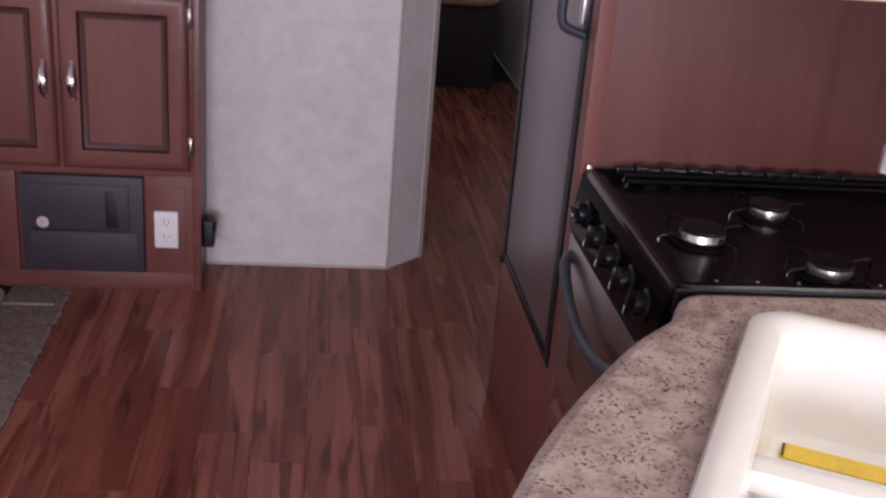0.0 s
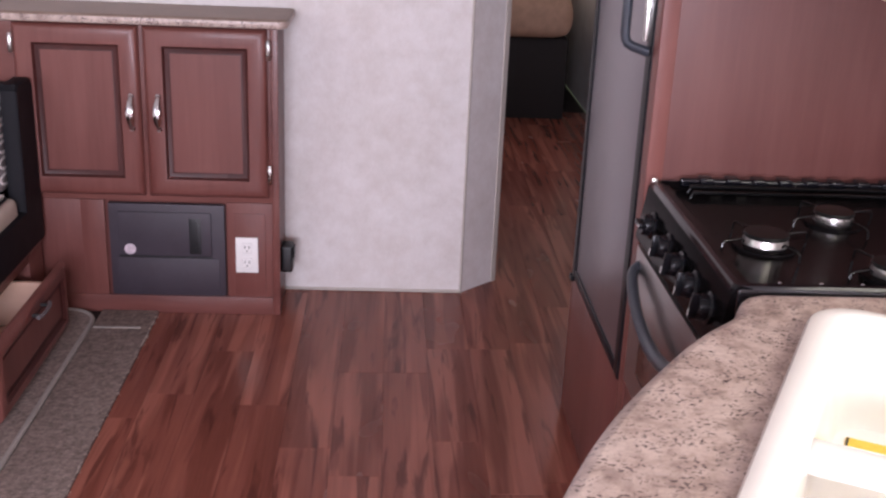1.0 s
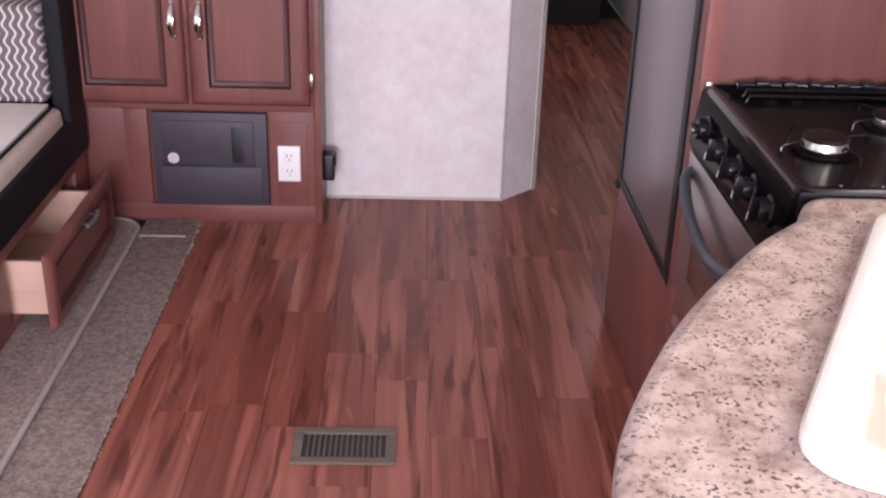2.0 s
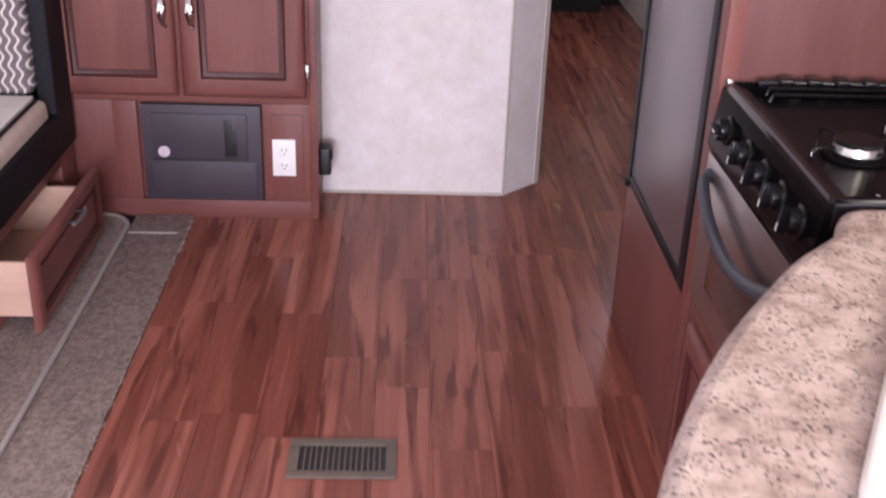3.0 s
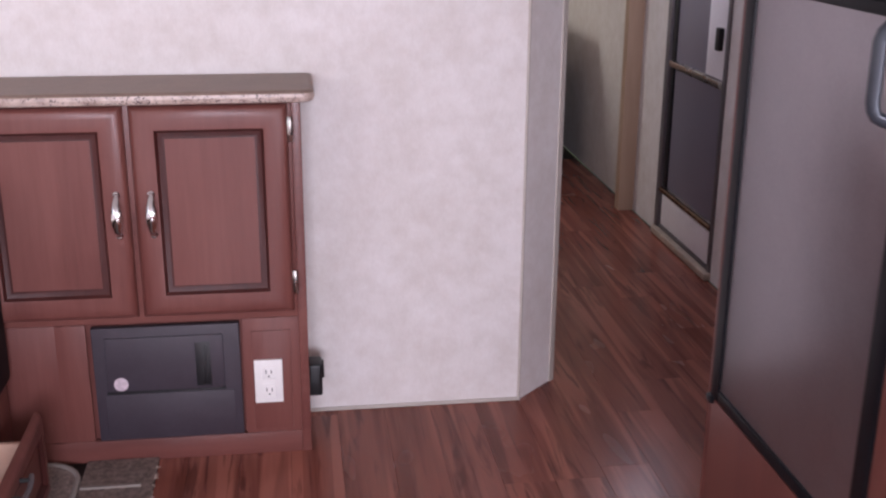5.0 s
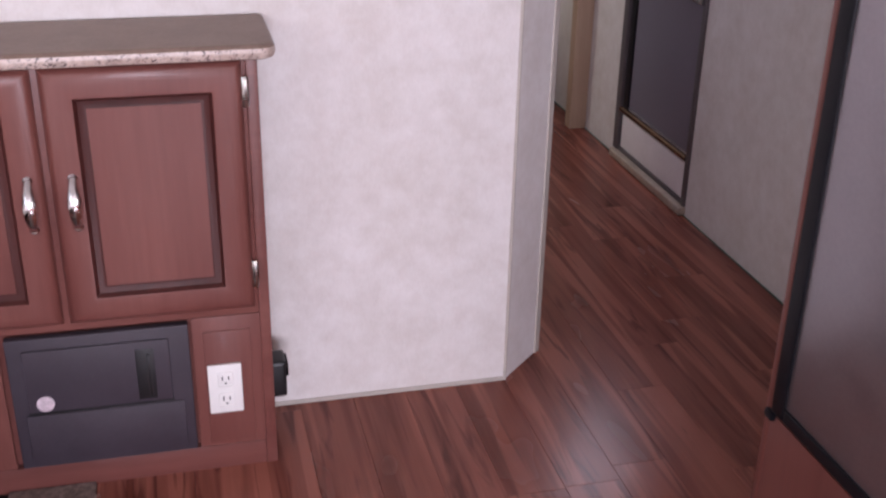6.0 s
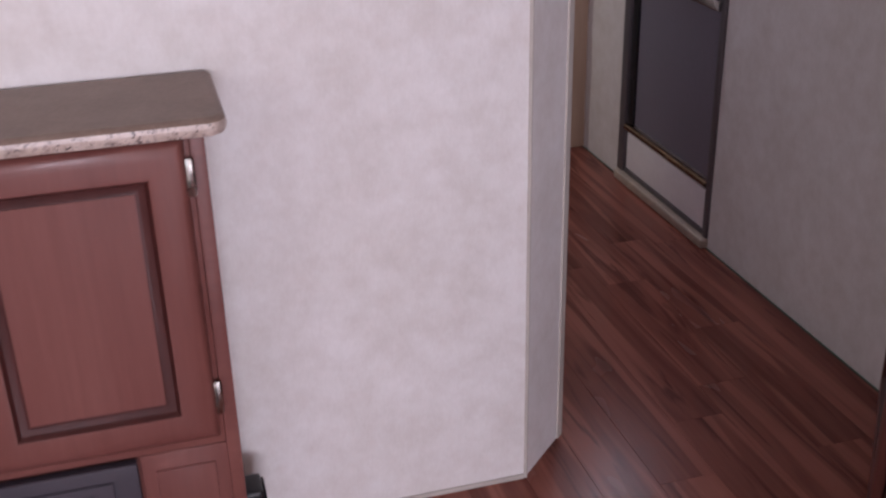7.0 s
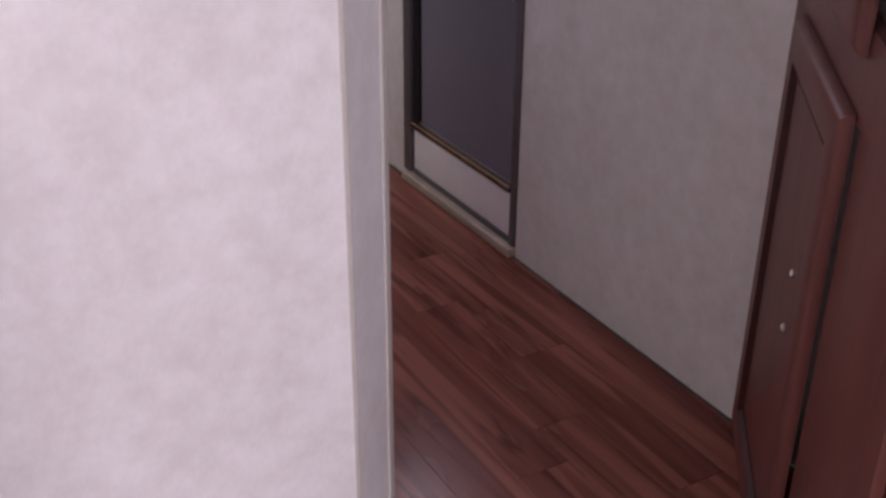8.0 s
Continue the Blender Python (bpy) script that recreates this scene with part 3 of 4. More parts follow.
part("cover", bx((-0.2545, 3.382, 0.165), (-0.249, 3.428, 0.198), 0.003), KNOB, t)


# ---- dinette bench with an open drawer ----
def dinette_bench():
    b = thing("dinette_bench", "dinette bench with wavy patterned backrest and black vinyl sides", "bench")
    X, y0, y1 = -0.983, 2.16, 3.285
    part("base", boxes(((-2.03, y0 + 0.06, 0.02), (X - 0.05, y0 + 0.08, 0.235)), ((-2.03, y1 - 0.02, 0.02), (X - 0.05, y1, 0.235)), ((X - 0.05, 3.16, 0.02), (X - 0.012, y1, 0.235)), ((X - 0.05, y0 + 0.06, 0.02), (X - 0.012, 2.545, 0.235)), ((X - 0.05, 2.545, 0.215), (X - 0.012, 3.16, 0.235)), ((X - 0.05, 2.545, 0.02), (X - 0.012, 3.16, 0.045)), bevel=0.002), CHERRY_Y, b)
    part("seat_board", bx((-2.03, y0 - 0.02, 0.236), (X - 0.01, y1, 0.252), 0.002), CHERRY_Y, b)
    # black side: a band under the seat that turns up beside the backrest
    prof = [(y0 - 0.03, 0.255), (y1 - 0.005, 0.252), (y1, 0.262), (y1, 0.715), (y1 - 0.015, 0.735), (3.165, 0.735), (3.148, 0.720), (3.142, 0.375), (y0 - 0.03, 0.375)]
    bm = ringloft([[(X - 0.045, y, z) for y, z in prof], [(X - 0.006, y, z) for y, z in prof], [(X, y + (0.004 if y < 3.2 else -0.004), z + (0.004 if z < 0.3 else -0.004)) for y, z in prof]], True, True)
    part("side_panel", bm, VINYL, b, "black vinyl side")
    part("seat_cushion", bx((-2.02, y0 - 0.03, 0.254), (X - 0.014, 3.135, 0.425), 0.035, 4), BEIGE, b, "beige seat cushion")
    part("seat_top", bx((-2.00, y0, 0.4255), (X - 0.045, 3.11, 0.437), 0.005, 2), PALE, b, "pale seat top")
    part("piping", tube([(X - 0.040, y0, 0.430), (X - 0.036, 3.09, 0.430), (X - 0.05, 3.112, 0.431), (-2.0, 3.115, 0.431)], 0.0045, 8), VINYL, b, "black piping")
    part("back_cushion", bx((-2.02, 3.115, 0.432), (X - 0.050, 3.25, 0.705), 0.030, 4), FABRIC, b, "wavy patterned back cushion")
    part("back_board", bx((-2.03, 3.251, 0.252), (X - 0.046, y1 - 0.002, 0.72), 0.004), VINYL, b)
    # open drawer
    w = 0.59
    d = raised_panel_front("drawer", w, 0.202, (-0.902, 2.545, 0.029), b, FACE_E, 0.052, "open cherry drawer")
    for name, p, q in (("drawer_side", (-1.38, 2.600, 0.045), (-0.9025, 2.612, 0.190)), ("drawer_side", (-1.38, 3.068, 0.045), (-0.9005, 3.080, 0.190)), ("drawer_back", (-1.38, 2.613, 0.045), (-1.368, 3.067, 0.190)), ("drawer_inner_front", (-0.912, 2.613, 0.045), (-0.9005, 3.067, 0.200)), ("drawer_bottom", (-1.367, 2.613, 0.050), (-0.913, 3.067, 0.056))):
        part(name, bx(p, q, 0.001), PINE, d, "raw pine")
    for y in (2.808, 2.880):
        part("handle_foot", tube([(-0.880, y, 0.204), (-0.860, y, 0.204)], 0.005, 10), DARKSLOT, d)
    part("handle", tube([(-0.860, 2.792, 0.205), (-0.856, 2.812, 0.203), (-0.854, 2.844, 0.202), (-0.856, 2.876, 0.203), (-0.860, 2.896, 0.205)], 0.0055, 10), BRONZE, d, "dark bronze pull")


dinette_bench()

# slide-out floor and carpet strip
strip = structure(part("carpet_strip", bx((-0.834, SOUTH, 0.0), (-0.662, CAB_Y - 0.002, 0.009), 0.003), CARPET), "taupe carpet strip beside the wood floor", "carpet")
bm = ringloft([[(x, y, z) for x, y in rounded(WEST, SOUTH, -0.844, 3.288, (0.002, 0.002, 0.09, 0.002), 8)] for z in (0.0, 0.014)], True, True)
structure(part("carpet_slide_out", bm, CARPET), "taupe carpet of the slide-out floor", "carpet")
edge = [(-0.840, SOUTH + 0.01, 0.012), (-0.840, 3.10, 0.012)] + [(-0.930 + 0.09 * math.cos(radians(a)), 3.198 + 0.09 * math.sin(radians(a)), 0.012) for a in range(0, 91, 15)] + [(-1.25, 3.289, 0.012)]
structure(part("trim_carpet_edge", tube(edge, 0.008, 8, flat=0.9), GREYTRIM), "pale rounded edging of the slide-out carpet", "trim")
structure(part("trim_carpet_seam", bx((-0.830, 3.168, 0.008), (-0.690, 3.180, 0.0125), 0.002), GREYTRIM), "pale seam across the carpet strip", "trim")


# loose fibres along the cut edge of the carpet strip
fr = random.Random(5)
bm = bmesh.new()
for k in range(240):
    y = SOUTH + 1.9 + fr.random() * (CAB_Y - SOUTH - 1.95)
    x, ln, up, dy = -0.664 + fr.uniform(-0.004, 0.001), fr.uniform(0.004, 0.011), fr.uniform(0.002, 0.009), fr.uniform(-0.006, 0.006)
    tube([(x, y, 0.006), (x + ln * 0.6, y + dy * 0.5, 0.006 + up), (x + ln, y + dy, 0.004 + up * 0.6)], 0.0007, 4, bm)
part("fringe", bm, BEIGE, strip, "pale frayed carpet fibres")


# ---- refrigerator in its cabinet ----
FR_X, FR_Y0, FR_Y1 = 0.514, 2.148, 2.746


def fridge_cabinet():
    c = thing("refrigerator_cabinet", "tall cherry wood cabinet round the refrigerator", "cabinet")
    part("side_panel", bx((0.536, 2.098, 0.0), (EAST - 0.002, 2.118, CEIL_Z - 0.002), 0.002), CHERRY_SHADED, c)
    part("front_stile", bx((0.5165, 2.0965, 0.0), (0.548, 2.146, CEIL_Z - 0.002), 0.003), CHERRY, c)
    part("back_stile", bx((0.519, 2.752, 0.0), (0.548, 2.768, CEIL_Z - 0.002), 0.003), CHERRY, c)
    part("base_panel", bx((0.519, 2.1465, 0.0), (0.546, 2.751, 0.372), 0.002), CHERRY, c)
    part("top_panel", bx((0.519, 2.1465, 1.76), (0.546, 2.751, CEIL_Z - 0.002), 0.002), CHERRY, c)


def refrigerator():
    r = thing("refrigerator", "silver grey refrigerator with black trim in a cherry cabinet", "refrigerator")
    part("body", bx((0.548, FR_Y0 + 0.01, 0.385), (EAST - 0.02, FR_Y1 - 0.01, 1.755), 0.004), CHARCOAL, r)
    for name, z0, z1 in (("door", 0.379, 1.206), ("freezer_door", 1.231, 1.750)):
        d = part(name, bx((FR_X + 0.004, FR_Y0 + 0.026, z0 + 0.024), (FR_X + 0.034, FR_Y1 - 0.024, z1 - 0.018), 0.002), SILVER, r)
        for a, b in (((FR_Y0, z0), (FR_Y0 + 0.042, z1)), ((FR_Y1 - 0.038, z0), (FR_Y1, z1)), ((FR_Y0 + 0.042, z0), (FR_Y1 - 0.038, z0 + 0.026)), ((FR_Y0 + 0.042, z1 - 0.020), (FR_Y1 - 0.038, z1))):
            part("trim", bx((FR_X, a[0], a[1]), (FR_X + 0.036, b[0], b[1]), 0.004, 3), BLACKTRIM, d, "black edge trim")
    d = r.children[1]
    # looped handle on the near edge
    y = FR_Y0 + 0.046
    loop = [(0.008, -0.022, 1.166), (-0.026, -0.010, 1.168), (-0.034, -0.006, 1.165), (-0.039, -0.002, 1.158), (-0.042, 0.0, 1.146), (-0.042, 0.0, 1.064), (-0.040, -0.001, 1.053), (-0.036, -0.004, 1.045), (-0.027, -0.008, 1.040), (0.008, -0.022, 1.030)]
    part("handle", tube([(FR_X + u, y + v, z + 0.016) for u, v, z in loop], 0.0125, 12, flat=0.75), GRIP, d, "blue grey looped handle")
    part("grip_plate", bx((FR_X - 0.008, y - 0.016, 1.066), (FR_X + 0.004, y + 0.010, 1.171), 0.004), NICKEL, d, "silver grip plate")
    part("hinge", bx((FR_X - 0.004, FR_Y1 - 0.012, 0.363), (FR_X + 0.02, FR_Y1 + 0.012, 0.379), 0.003), BLACKTRIM, r)


fridge_cabinet()
refrigerator()


# ---- angled pantry between the refrigerator and the outer wall ----
def pantry():
    p = thing("pantry", "dark cherry pantry set at an angle beside the refrigerator", "cabinet")
    a, b = Vector((0.556, 2.758, 0)), Vector((EAST + 0.012, 3.541, 0))
    length = (b - a).length
    turn = Matrix.Rotation(math.atan2(b.y - a.y, b.x - a.x), 4, "Z")
    m = Matrix.Translation(a) @ turn
    bm = boxes(((0, 0.0, 0), (length, 0.02, 0.12)), ((0, 0, 0.90), (length, 0.02, 1.02)), ((0, 0, 0.12), (0.09, 0.02, 0.92)), ((length - 0.09, 0, 0.12), (length, 0.02, 0.92)), ((0, 0, 1.04), (0.09, 0.02, CEIL_Z - 0.002)), ((length - 0.09, 0, 1.04), (length, 0.02, CEIL_Z - 0.002)), ((0.09, 0, 1.85), (length - 0.09, 0.02, CEIL_Z - 0.002)))
    bmesh.ops.transform(bm, matrix=m, verts=bm.verts)
    part("face_frame", bm, CHERRY, p)
    near = bx((0.088, -0.001, 0.118), (0.388, 0.019, 0.922), 0.001)
    bmesh.ops.transform(near, matrix=m, verts=near.verts)
    part("wide_stile", near, CHERRY, p)
    facing = turn @ Matrix.Rotation(math.pi, 4, "Z")
    for z0, z1, hz in ((0.095, 0.910, 0.55), (0.985, 1.87, 1.30)):
        d = raised_panel_front("door", 0.480, z1 - z0, m @ Vector((0.885, 0.022, z0)), p, facing, 0.080)
        # two added bright studs stand in for the glints on a door pull
        for dz in (-0.048, 0.048):
            bm = lathe([(0.007, 0), (0.007, 0.003), (0.004, 0.006)], 12)
            bmesh.ops.transform(bm, matrix=m @ Matrix.Translation((0.560, 0.034, hz + dz)) @ Matrix.Rotation(-math.pi / 2, 4, "X"), verts=bm.verts)
            part("stud", bm, NICKEL, d, "small bright stud in place of a glint")


pantry()


# ---- gas range ----
def gas_range():
    r = thing("gas_range", "black gas range with stainless oven door and black grates", "stove")
    X0, X1, y0, y1, top = 0.524, EAST - 0.012, 1.556, 2.092, 0.820
    part("body", bx((X0 + 0.02, y0, 0.40), (X1, y1, 0.775), 0.003), ENAMEL, r)
    # cooktop with a raised rim
    rings = [[(x, y, z) for x, y in rounded(X0 + i, y0 + i, X1 - i, y1 - i, (0.012,) * 4, 4)] for i, z in ((0.004, 0.776), (0, 0.782), (0, top), (0.004, top + 0.006), (0.012, top + 0.007), (0.024, top - 0.002), (0.040, top - 0.008))]
    ct = part("cooktop", ringloft(rings[4:], False, True), ENAMEL, r)
    part("rim", ringloft(rings[:5], True, False), GLOSSRIM, ct)
    # sloping control panel
    bm = ringloft([[(X0 + 0.018, y, 0.700), (X0 - 0.012, y, 0.706), (X0 - 0.016, y, 0.714), (X0 - 0.002, y, 0.812), (X0 + 0.010, y, 0.826), (X0 + 0.03, y, 0.822)] for y in (y0 + 0.001, y1 - 0.001)], True, True)
    panel = part("control_panel", bm, ENAMEL, r)
    lean = math.atan2(0.014, 0.098)
    for k, y in enumerate((1.621, 1.708, 1.795, 1.882, 1.998)):
        bm = lathe([(0.025, 0), (0.025, 0.004), (0.020, 0.007), (0.0195, 0.018), (0.017, 0.022)], 24)
        box(bm, (-0.0195, -0.005, 0.016), (0.0195, 0.005, 0.031), 0.003)
        spin = Matrix.Rotation(radians((0, 8, -4, 5, 90)[k]), 4, "Z")
        m = Matrix.Translation((X0 - 0.0085, y, 0.765)) @ Matrix.Rotation(-math.pi / 2 + lean, 4, "Y") @ spin
        bmesh.ops.transform(bm, matrix=m, verts=bm.verts)
        kn = part("knob", bm, KNOB, panel)
        f = bmesh.new()
        box(f, (-0.018, -0.001, 0.0305), (-0.006, 0.001, 0.0316))
        bmesh.ops.transform(f, matrix=m, verts=f.verts)
        part("pointer", f, WHITE, kn)
    # oven door
    d = part("oven_door", bx((X0 - 0.012, y0 + 0.004, 0.412), (X0 + 0.018, y1 - 0.004, 0.698), 0.004), STEEL, r, "stainless oven door")
    part("oven_window", bx((X0 - 0.0135, y0 + 0.10, 0.47), (X0 - 0.0115, y1 - 0.10, 0.585), 0.001), OVENGLASS, d)
    hp = curve_points([(X0 - 0.010, y0 + 0.030, 0.664), (X0 - 0.026, y0 + 0.05, 0.652), (X0 - 0.036, y0 + 0.14, 0.622), (X0 - 0.038, (y0 + y1) / 2, 0.604), (X0 - 0.036, y1 - 0.14, 0.622), (X0 - 0.026, y1 - 0.05, 0.652), (X0 - 0.010, y1 - 0.030, 0.664)], 6)
    part("handle", tube(hp, 0.0125, 12, flat=0.8), GRIP, d, "dark bowed handle")
    part("end_cap", bx((X0 - 0.022, y0 - 0.004, 0.655), (X0 + 0.01, y0 + 0.020, 0.700), 0.004), CHROME, d)
    part("corner_cap", bx((X0 + 0.001, y1 - 0.014, top), (X0 + 0.012, y1 - 0.002, top + 0.011), 0.004), NICKEL, r)
    # burners
    for x, y, s in ((0.638, 1.766, 0.84), (0.797, 1.891, 0.78), (0.793, 1.640, 0.78)):
        bm = lathe([(0.062 * s, 0), (0.060 * s, 0.004), (0.050 * s, 0.006)], 32)
        bmesh.ops.transform(bm, matrix=Matrix.Translation((x, y, top - 0.0078)), verts=bm.verts)
        bowl = part("burner", bm, ENAMEL, r)
        bm = lathe([(0.043 * s, 0), (0.044 * s, 0.002), (0.041 * s, 0.012), (0.036 * s, 0.0135)], 32)
        bmesh.ops.transform(bm, matrix=Matrix.Translation((x, y, top - 0.0018)), verts=bm.verts)
        part("burner_ring", bm, NICKEL, bowl, "bright burner ring")
        bm = lathe([(0.042 * s, 0), (0.0435 * s, 0.002), (0.041 * s, 0.006), (0.004, 0.007)], 32)
        bmesh.ops.transform(bm, matrix=Matrix.Translation((x, y, top + 0.0110)), verts=bm.verts)
        part("burner_cap", bm, CAPBLACK, bowl)
        for a in (20, 110, 200, 290):
            ca, sa = math.cos(radians(a)), math.sin(radians(a))
            path = [(x + q * ca, y + q * sa, top + h) for q, h in ((0.084, -0.006), (0.083, 0.006), (0.077, 0.010), (0.046, 0.0105), (0.041, 0.005))]
            part("pan_support", tube(path, 0.0021, 8), IRON, bowl)
    for y, z in ((y1 - 0.050, top + 0.008), (y1 - 0.072, top + 0.004)):
        part("back_wire", tube([(X0 + 0.06, y, z - 0.012), (X0 + 0.064, y, z), (X1 - 0.06, y, z), (X1 - 0.056, y, z - 0.012)], 0.003, 8), IRON, r)
    # added bright studs on the cooktop, standing in for a row of glints
    for k in range(5):
        bm = lathe([(0.0032, 0), (0.0030, 0.0014), (0.0016, 0.0024)], 12)
        bmesh.ops.transform(bm, matrix=Matrix.Translation((X0 + 0.085 + 0.062 * k, y0 + 0.050, top - 0.0078)), verts=bm.verts)
        part("stud", bm, CHROME, r, "small bright stud in place of a glint")
    # raised bar along the back edge by the panel
    rail = part("back_rail", bx((X0 + 0.05, y1 - 0.030, top), (X1 - 0.02, y1 - 0.016, top + 0.016), 0.005, 3), GLOSSRIM, r)
    for k in range(9):
        x = X0 + 0.085 + 0.049 * k
        part("clip", bx((x, y1 - 0.040, top + 0.004), (x + 0.026, y1 - 0.012, top + 0.021), 0.005, 3), GLOSSRIM, rail)


gas_range()


def oven_base():
    c = thing("range_base_cabinet", "cherry base under the gas range with a drawer front", "cabinet")
    part("body", bx((0.536, 1.558, 0.0), (EAST - 0.01, 2.092, 0.398), 0.002), CHERRY, c)
    part("face", bx((0.519, 1.558, 0.0), (0.535, 2.092, 0.399), 0.002), CHERRY, c)
    raised_panel_front("drawer_front", 0.43, 0.30, (0.518, 2.035, 0.075), c, FACE_W, 0.055)


oven_base()


# ---- kitchen counter with a slanted sink ----
COUNTER_Z = 0.822
edge = curve_points([(x, y, 0) for x, y in ((0.560, 1.549), (0.530, 1.532), (0.511, 1.496), (0.497, 1.468), (0.430, 1.400), (0.361, 1.308), (0.300, 1.218), (0.254, 1.138), (0.216, 1.060), (0.189, 0.997), (0.170, 0.940), (0.157, 0.870), (0.160, 0.770), (0.195, 0.650), (0.280, 0.525), (0.420, 0.430), (0.660, 0.365), (1.165, 0.345))], 6)
outline = [(p.x, p.y) for p in edge] + [(EAST - 0.004, 0.365), (EAST - 0.004, 1.538), (EAST - 0.02, 1.550)]
# sink frame: u along its long side towards the rear, v across
SC = Vector((0.606, 1.471, 0))
SU, SV = Vector((-0.463, -0.886, 0)), Vector((0.886, -0.463, 0))
SINK_L, SINK_W = 0.64, 0.43


def sink_at(u, v, z):
    p = SC + SU * u + SV * v
    return (p.x, p.y, z)


def sink_ring(inset, z, r, u0=0.0, u1=SINK_L, v1=SINK_W):
    return [sink_at(u, v, z) for v, u in rounded(inset, u0 + inset, v1 - inset, u1 - inset, (r,) * 4, 6)]


hole = [(x, y) for x, y, _ in sink_ring(0.03, 0, 0.04)]
slab("counter_top", outline, COUNTER_Z - 0.042, COUNTER_Z, STONE, "curved granite patterned laminate counter with a white sink", "counter", hole)

def base_outline():
    ctrl = [(0.562, 1.544), (0.562, 1.462), (0.505, 1.330), (0.425, 1.205), (0.360, 1.090), (0.315, 0.990), (0.292, 0.890), (0.295, 0.780), (0.330, 0.660), (0.41, 0.55), (0.58, 0.475), (1.165, 0.45)]
    return [(p.x, p.y) for p in curve_points([(*c, 0) for c in ctrl], 4)] + [(EAST - 0.004, 1.544)]


t = thing("kitchen_base_cabinet", "curved cherry base cabinet under the kitchen counter", "cabinet")
bo = base_outline()
part("body", ringloft([[(x, y, z) for x, y in bo] for z in (0.06, COUNTER_Z - 0.043)], True, False), CHERRY, t)
part("kick_board", ringloft([[(0.73 + (x - 0.73) * 0.93, 1.00 + (y - 1.00) * 0.93, z) for x, y in bo] for z in (0.0, 0.06)], True, True), GLAZE, t)


def sink():
    s = thing("sink", "white double bowl acrylic sink set in the counter", "sink")
    z = COUNTER_Z
    rim = [sink_ring(0.0, z + 0.001, 0.06), sink_ring(0.0, z + 0.012, 0.06), sink_ring(0.004, z + 0.020, 0.058), sink_ring(0.012, z + 0.024, 0.054), sink_ring(0.034, z + 0.022, 0.045), sink_ring(0.044, z + 0.014, 0.040), sink_ring(0.048, z - 0.001, 0.038)]
    part("rim", ringloft(rim, False, False), SINKWHITE, s)
    mid = SINK_L * 0.545
    for u0, u1, radii in ((0.032, mid + 0.008, (0.045, 0.045, 0.012, 0.012)), (mid - 0.008, SINK_L - 0.032, (0.012, 0.012, 0.045, 0.045))):
        rings = [[sink_at(u, v, zz - (0.014 if abs(u - mid) < 0.03 and zz > z else 0)) for v, u in rounded(0.046 + i, u0 + 0.015 + i, SINK_W - 0.046 - i, u1 - 0.015 - i, radii, 6)] for i, zz in ((0.0, z + 0.004), (0.003, z - 0.02), (0.007, z - 0.108), (0.012, z - 0.121), (0.022, z - 0.127))]
        part("bowl", ringloft(rings, False, True), SINKWHITE, s)
        c = sink_at((u0 + u1) / 2, SINK_W / 2, z - 0.1268)
        bm = lathe([(0.040, 0), (0.040, 0.002), (0.030, 0.003), (0.028, 0.001)], 24)
        bmesh.ops.transform(bm, matrix=Matrix.Translation(c), verts=bm.verts)
        part("drain", bm, CHROME, s, "chrome drain")
    rings = [[sink_at(mid + w * a, v, zz) for a, zz in ((-1, z - 0.03), (-0.7, z - 0.010), (0, z - 0.005), (0.7, z - 0.010), (1, z - 0.03))] for v in (0.047, SINK_W - 0.047) for w in (0.026,)]
    part("divider", ringloft(rings, True, True), SINKWHITE, s)


sink()
for u, wide in ((0.104, 0.019), (0.398, 0.030)):
    bm = bx((0.0, -wide, 0), (0.26, wide, 0.003), 0.001, 2)
    bmesh.ops.transform(bm, matrix=Matrix.Translation(sink_at(u, 0.073, COUNTER_Z - 0.1266)) @ Matrix.Rotation(math.atan2(SV.y, SV.x), 4, "Z"), verts=bm.verts)
    strip = tagged(part("paper_strip", bm, YELLOW), "yellow paper strip lying in the white sink" if wide < 0.02 else "wide yellow paper strip lying in the white sink", "paper", "strips in the sink")
    bm = bx((0.001, -wide * 0.9, 0.0031), (0.004, wide * 0.9, 0.0036))
    bmesh.ops.transform(bm, matrix=Matrix.Translation(sink_at(u, 0.073, COUNTER_Z - 0.1266)) @ Matrix.Rotation(math.atan2(SV.y, SV.x), 4, "Z"), verts=bm.verts)
    part("printed_bar", bm, DARKSLOT, strip, "dark printed bar")


def faucet():
    f = thing("faucet", "chrome gooseneck kitchen faucet behind the sink", "faucet")
    b = Vector(sink_at(0.27, SINK_W + 0.035, COUNTER_Z))
    bm = lathe([(0.030, 0), (0.030, 0.006), (0.022, 0.014), (0.018, 0.05)], 20)
    bmesh.ops.transform(bm, matrix=Matrix.Translation(b), verts=bm.verts)
    part("base", bm, CHROME, f)
    to = Vector((0.676, 1.345, 0)) - Vector((b.x, b.y, 0))
    pts = [b + Vector((0, 0, 0.04)), b + Vector((0, 0, 0.27))] + [b + to * (0.5 - 0.5 * math.cos(radians(a))) + Vector((0, 0, 0.27 + 0.08 * math.sin(radians(a)))) for a in range(20, 181, 20)] + [b + to + Vector((0, 0, 0.243))]
    part("spout", tube(pts, 0.011, 12), CHROME, f)
    part("lever", tube([b + Vector((0, 0, 0.05)), b + Vector((0.03, -0.03, 0.075)), b + Vector((0.05, -0.06, 0.10))], 0.006, 10), CHROME, f)


faucet()


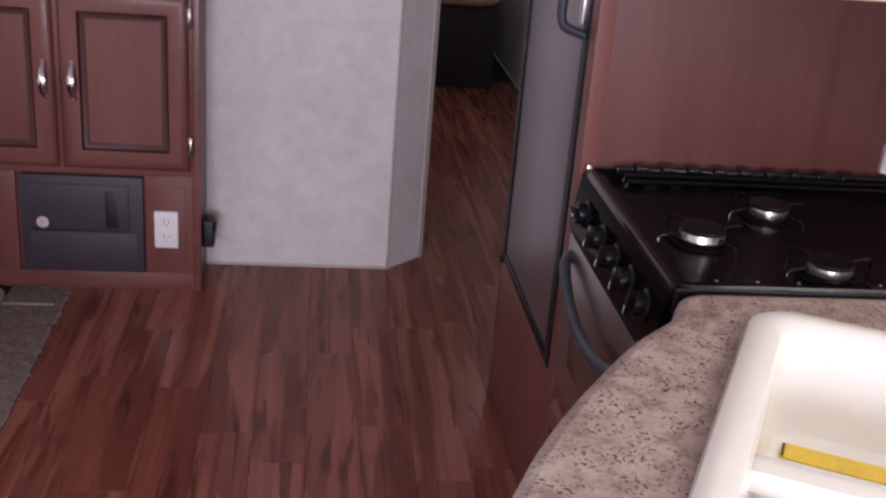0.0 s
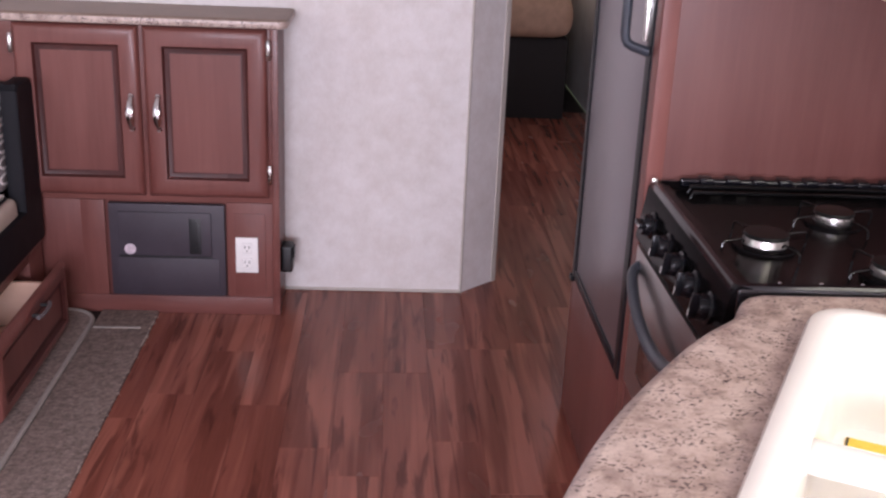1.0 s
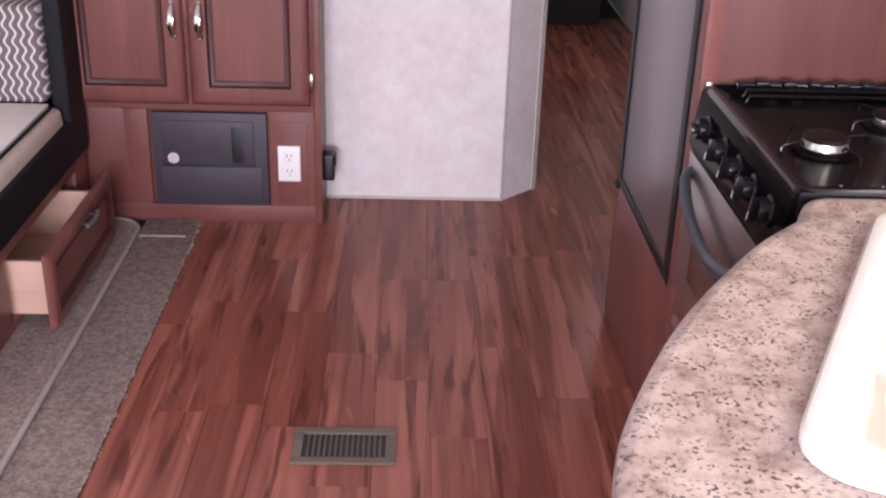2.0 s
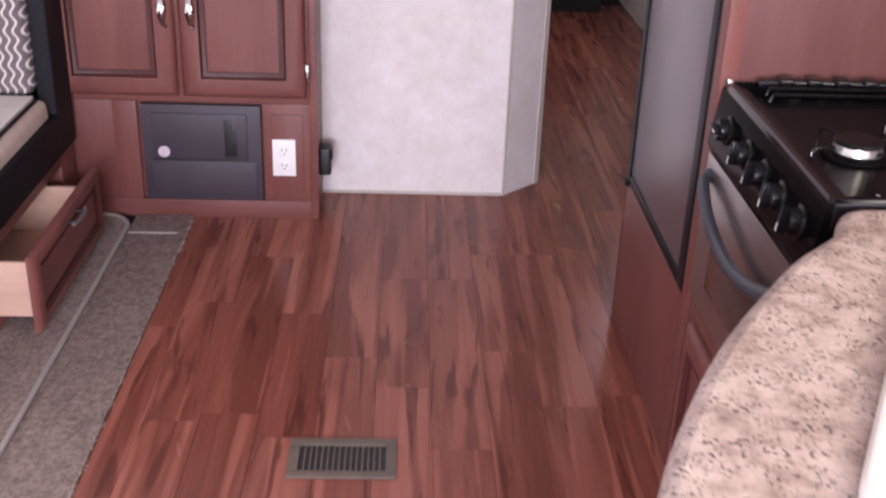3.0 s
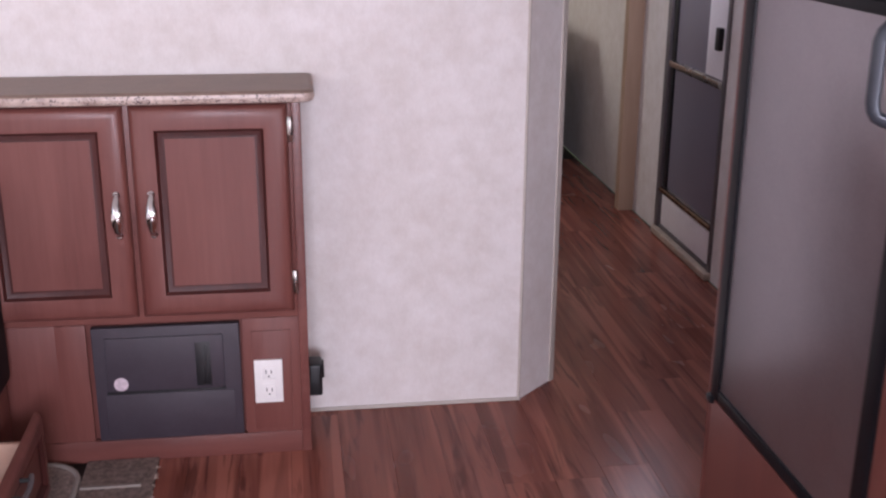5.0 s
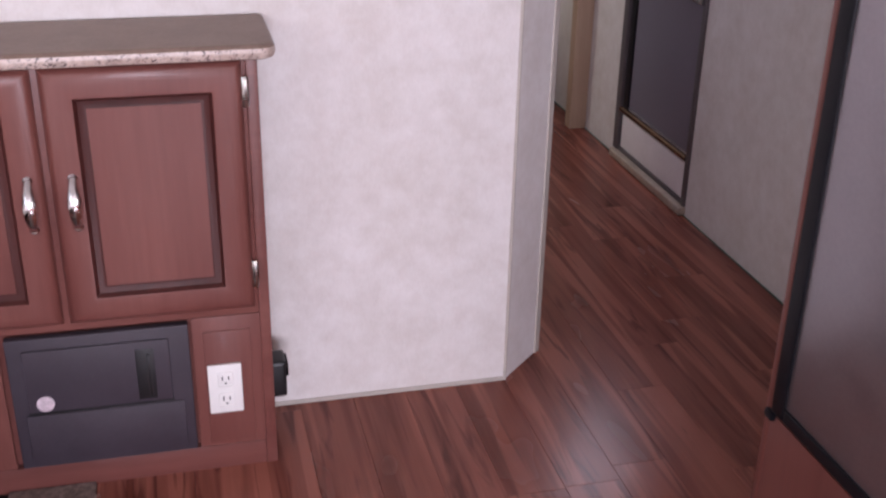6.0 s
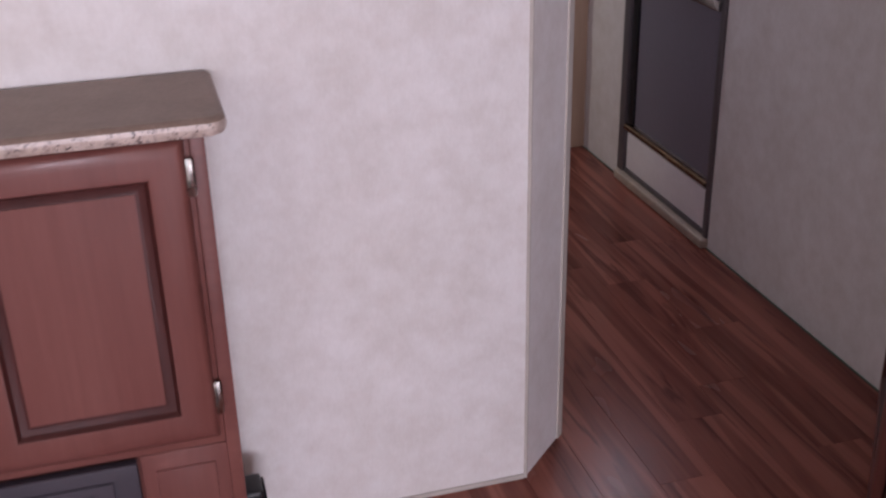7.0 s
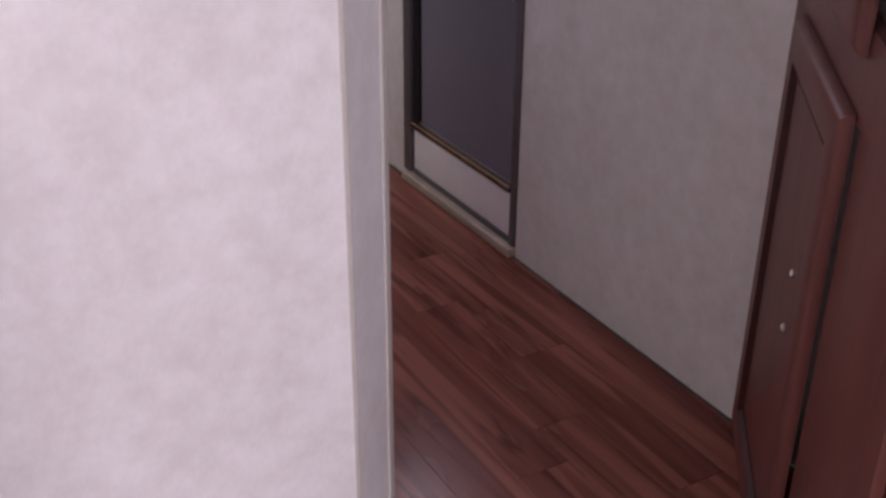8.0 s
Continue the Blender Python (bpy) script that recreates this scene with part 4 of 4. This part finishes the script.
def range_hood():
    h = thing("range_hood", "grey metal range hood over the gas range", "range hood")
    part("shell", boxes(((0.712, 1.655, 1.224), (EAST - 0.002, 2.086, 1.375)), bevel=0.004), HOODGREY, h)
    part("lip", bx((0.708, 1.653, 1.222), (0.724, 2.086, 1.234), 0.003), CHROME, h, "bright lower lip")
    part("label", bx((0.7105, 1.84, 1.237), (0.713, 1.99, 1.275), 0.001), DARKSLOT, h, "dark label strip")


range_hood()
tagged(part("valance_board", bx((0.700, 1.605, 1.217), (EAST - 0.002, 1.652, 1.75), 0.012, 3), CREAM), "cream padded board beside the range hood", "valance")


# ---- floor register ----
def floor_register():
    v = thing("floor_register", "brown metal floor register set in the wood floor", "floor vent")
    x0, x1, y0, y1 = -0.259, -0.037, 2.037, 2.169
    part("frame", boxes(((x0, y0, 0.0), (x1, y0 + 0.022, 0.007)), ((x0, y1 - 0.022, 0.0), (x1, y1, 0.007)), ((x0, y0 + 0.022, 0.0), (x0 + 0.022, y1 - 0.022, 0.007)), ((x1 - 0.022, y0 + 0.022, 0.0), (x1, y1 - 0.022, 0.007)), bevel=0.0022), VENTM, v)
    # flat near-black sheet stands in for the shade down the duct
    part("shaft", bx((x0 + 0.021, y0 + 0.021, 0.0003), (x1 - 0.021, y1 - 0.021, 0.0012)), DARKSLOT, v)
    n = 15
    for k in range(1, n):
        x = x0 + 0.022 + (x1 - x0 - 0.044) * k / n
        part("slat", bx((x - 0.0018, y0 + 0.0225, 0.0014), (x + 0.0018, y1 - 0.0225, 0.0054), 0.0007), VENTM, v)


floor_register()


# ---- bed at the hallway's end ----
def bed():
    b = thing("bed", "bed with tan bedspread and white sheet on a dark base", "bed")
    x0, x1, y0, y1 = -0.75, 1.02, 6.02, 7.95
    part("base", bx((x0 + 0.02, y0 + 0.10, 0.0), (x1 - 0.01, y1, 0.446), 0.004), plain("dark bed base", (0.012, 0.008, 0.008), 0.7), b, "dark set-back base")
    bm = bx((x0, y0, 0.450), (x1, y1, 0.688), 0.105, 7)
    for vtx in bm.verts:
        wob = noise.noise(vtx.co * 3.1) * 0.012
        vtx.co += Vector((wob, wob * 0.8, wob * 0.5))
    part("bedspread", bm, TANBED, b, "tan bedspread")
    part("sheet", bx((x0 + 0.06, y0 + 0.07, 0.692), (x1 - 0.10, y1 - 0.02, 0.735), 0.018, 3), SHEET, b, "white sheet")


bed()


# ---- floor ----
floor = structure(part("floor", bx((WEST, SOUTH, -0.02), (EAST, NORTH, -0.0045)), SUBFLOOR), "walnut brown wood plank floor", "floor")
rng = random.Random(11)
PW, SEAM = 0.1255, 0.038
# one known board end for each row of boards, counted from the seam near the middle of the aisle
JOINT = {-6: 2.64, -5: 2.235, -4: 2.265, -3: 2.72, -2: 1.966, -1: 2.92, 0: 2.144, 1: 2.546, 2: 3.09, 3: 2.36}
for k in range(-6, 10):
    x0, x1 = max(SEAM + k * PW, -0.662), min(SEAM + (k + 1) * PW, EAST)
    if x1 - x0 < 0.01:
        continue
    ends = [JOINT.get(k, 2.0 + rng.random())]
    while ends[-1] < 6.3:
        ends.append(ends[-1] + rng.choice((0.54, 0.78, 0.92, 1.08)))
    while ends[0] > SOUTH:
        ends.insert(0, ends[0] - rng.choice((0.54, 0.78, 0.92, 1.08)))
    for a, b in zip(ends, ends[1:]):
        a, b, g = max(a, SOUTH), min(b, 6.3), 0.0003
        if b - a > 0.03:
            bm = ringloft([[(x0 + i, a + i, z), (x1 - i, a + i, z), (x1 - i, b - i, z), (x0 + i, b - i, z)] for i, z in ((g, -0.0045), (g, -0.0004), (g + 0.0004, 0.0))], False, True)
            part("plank", bm, PLANK, floor)
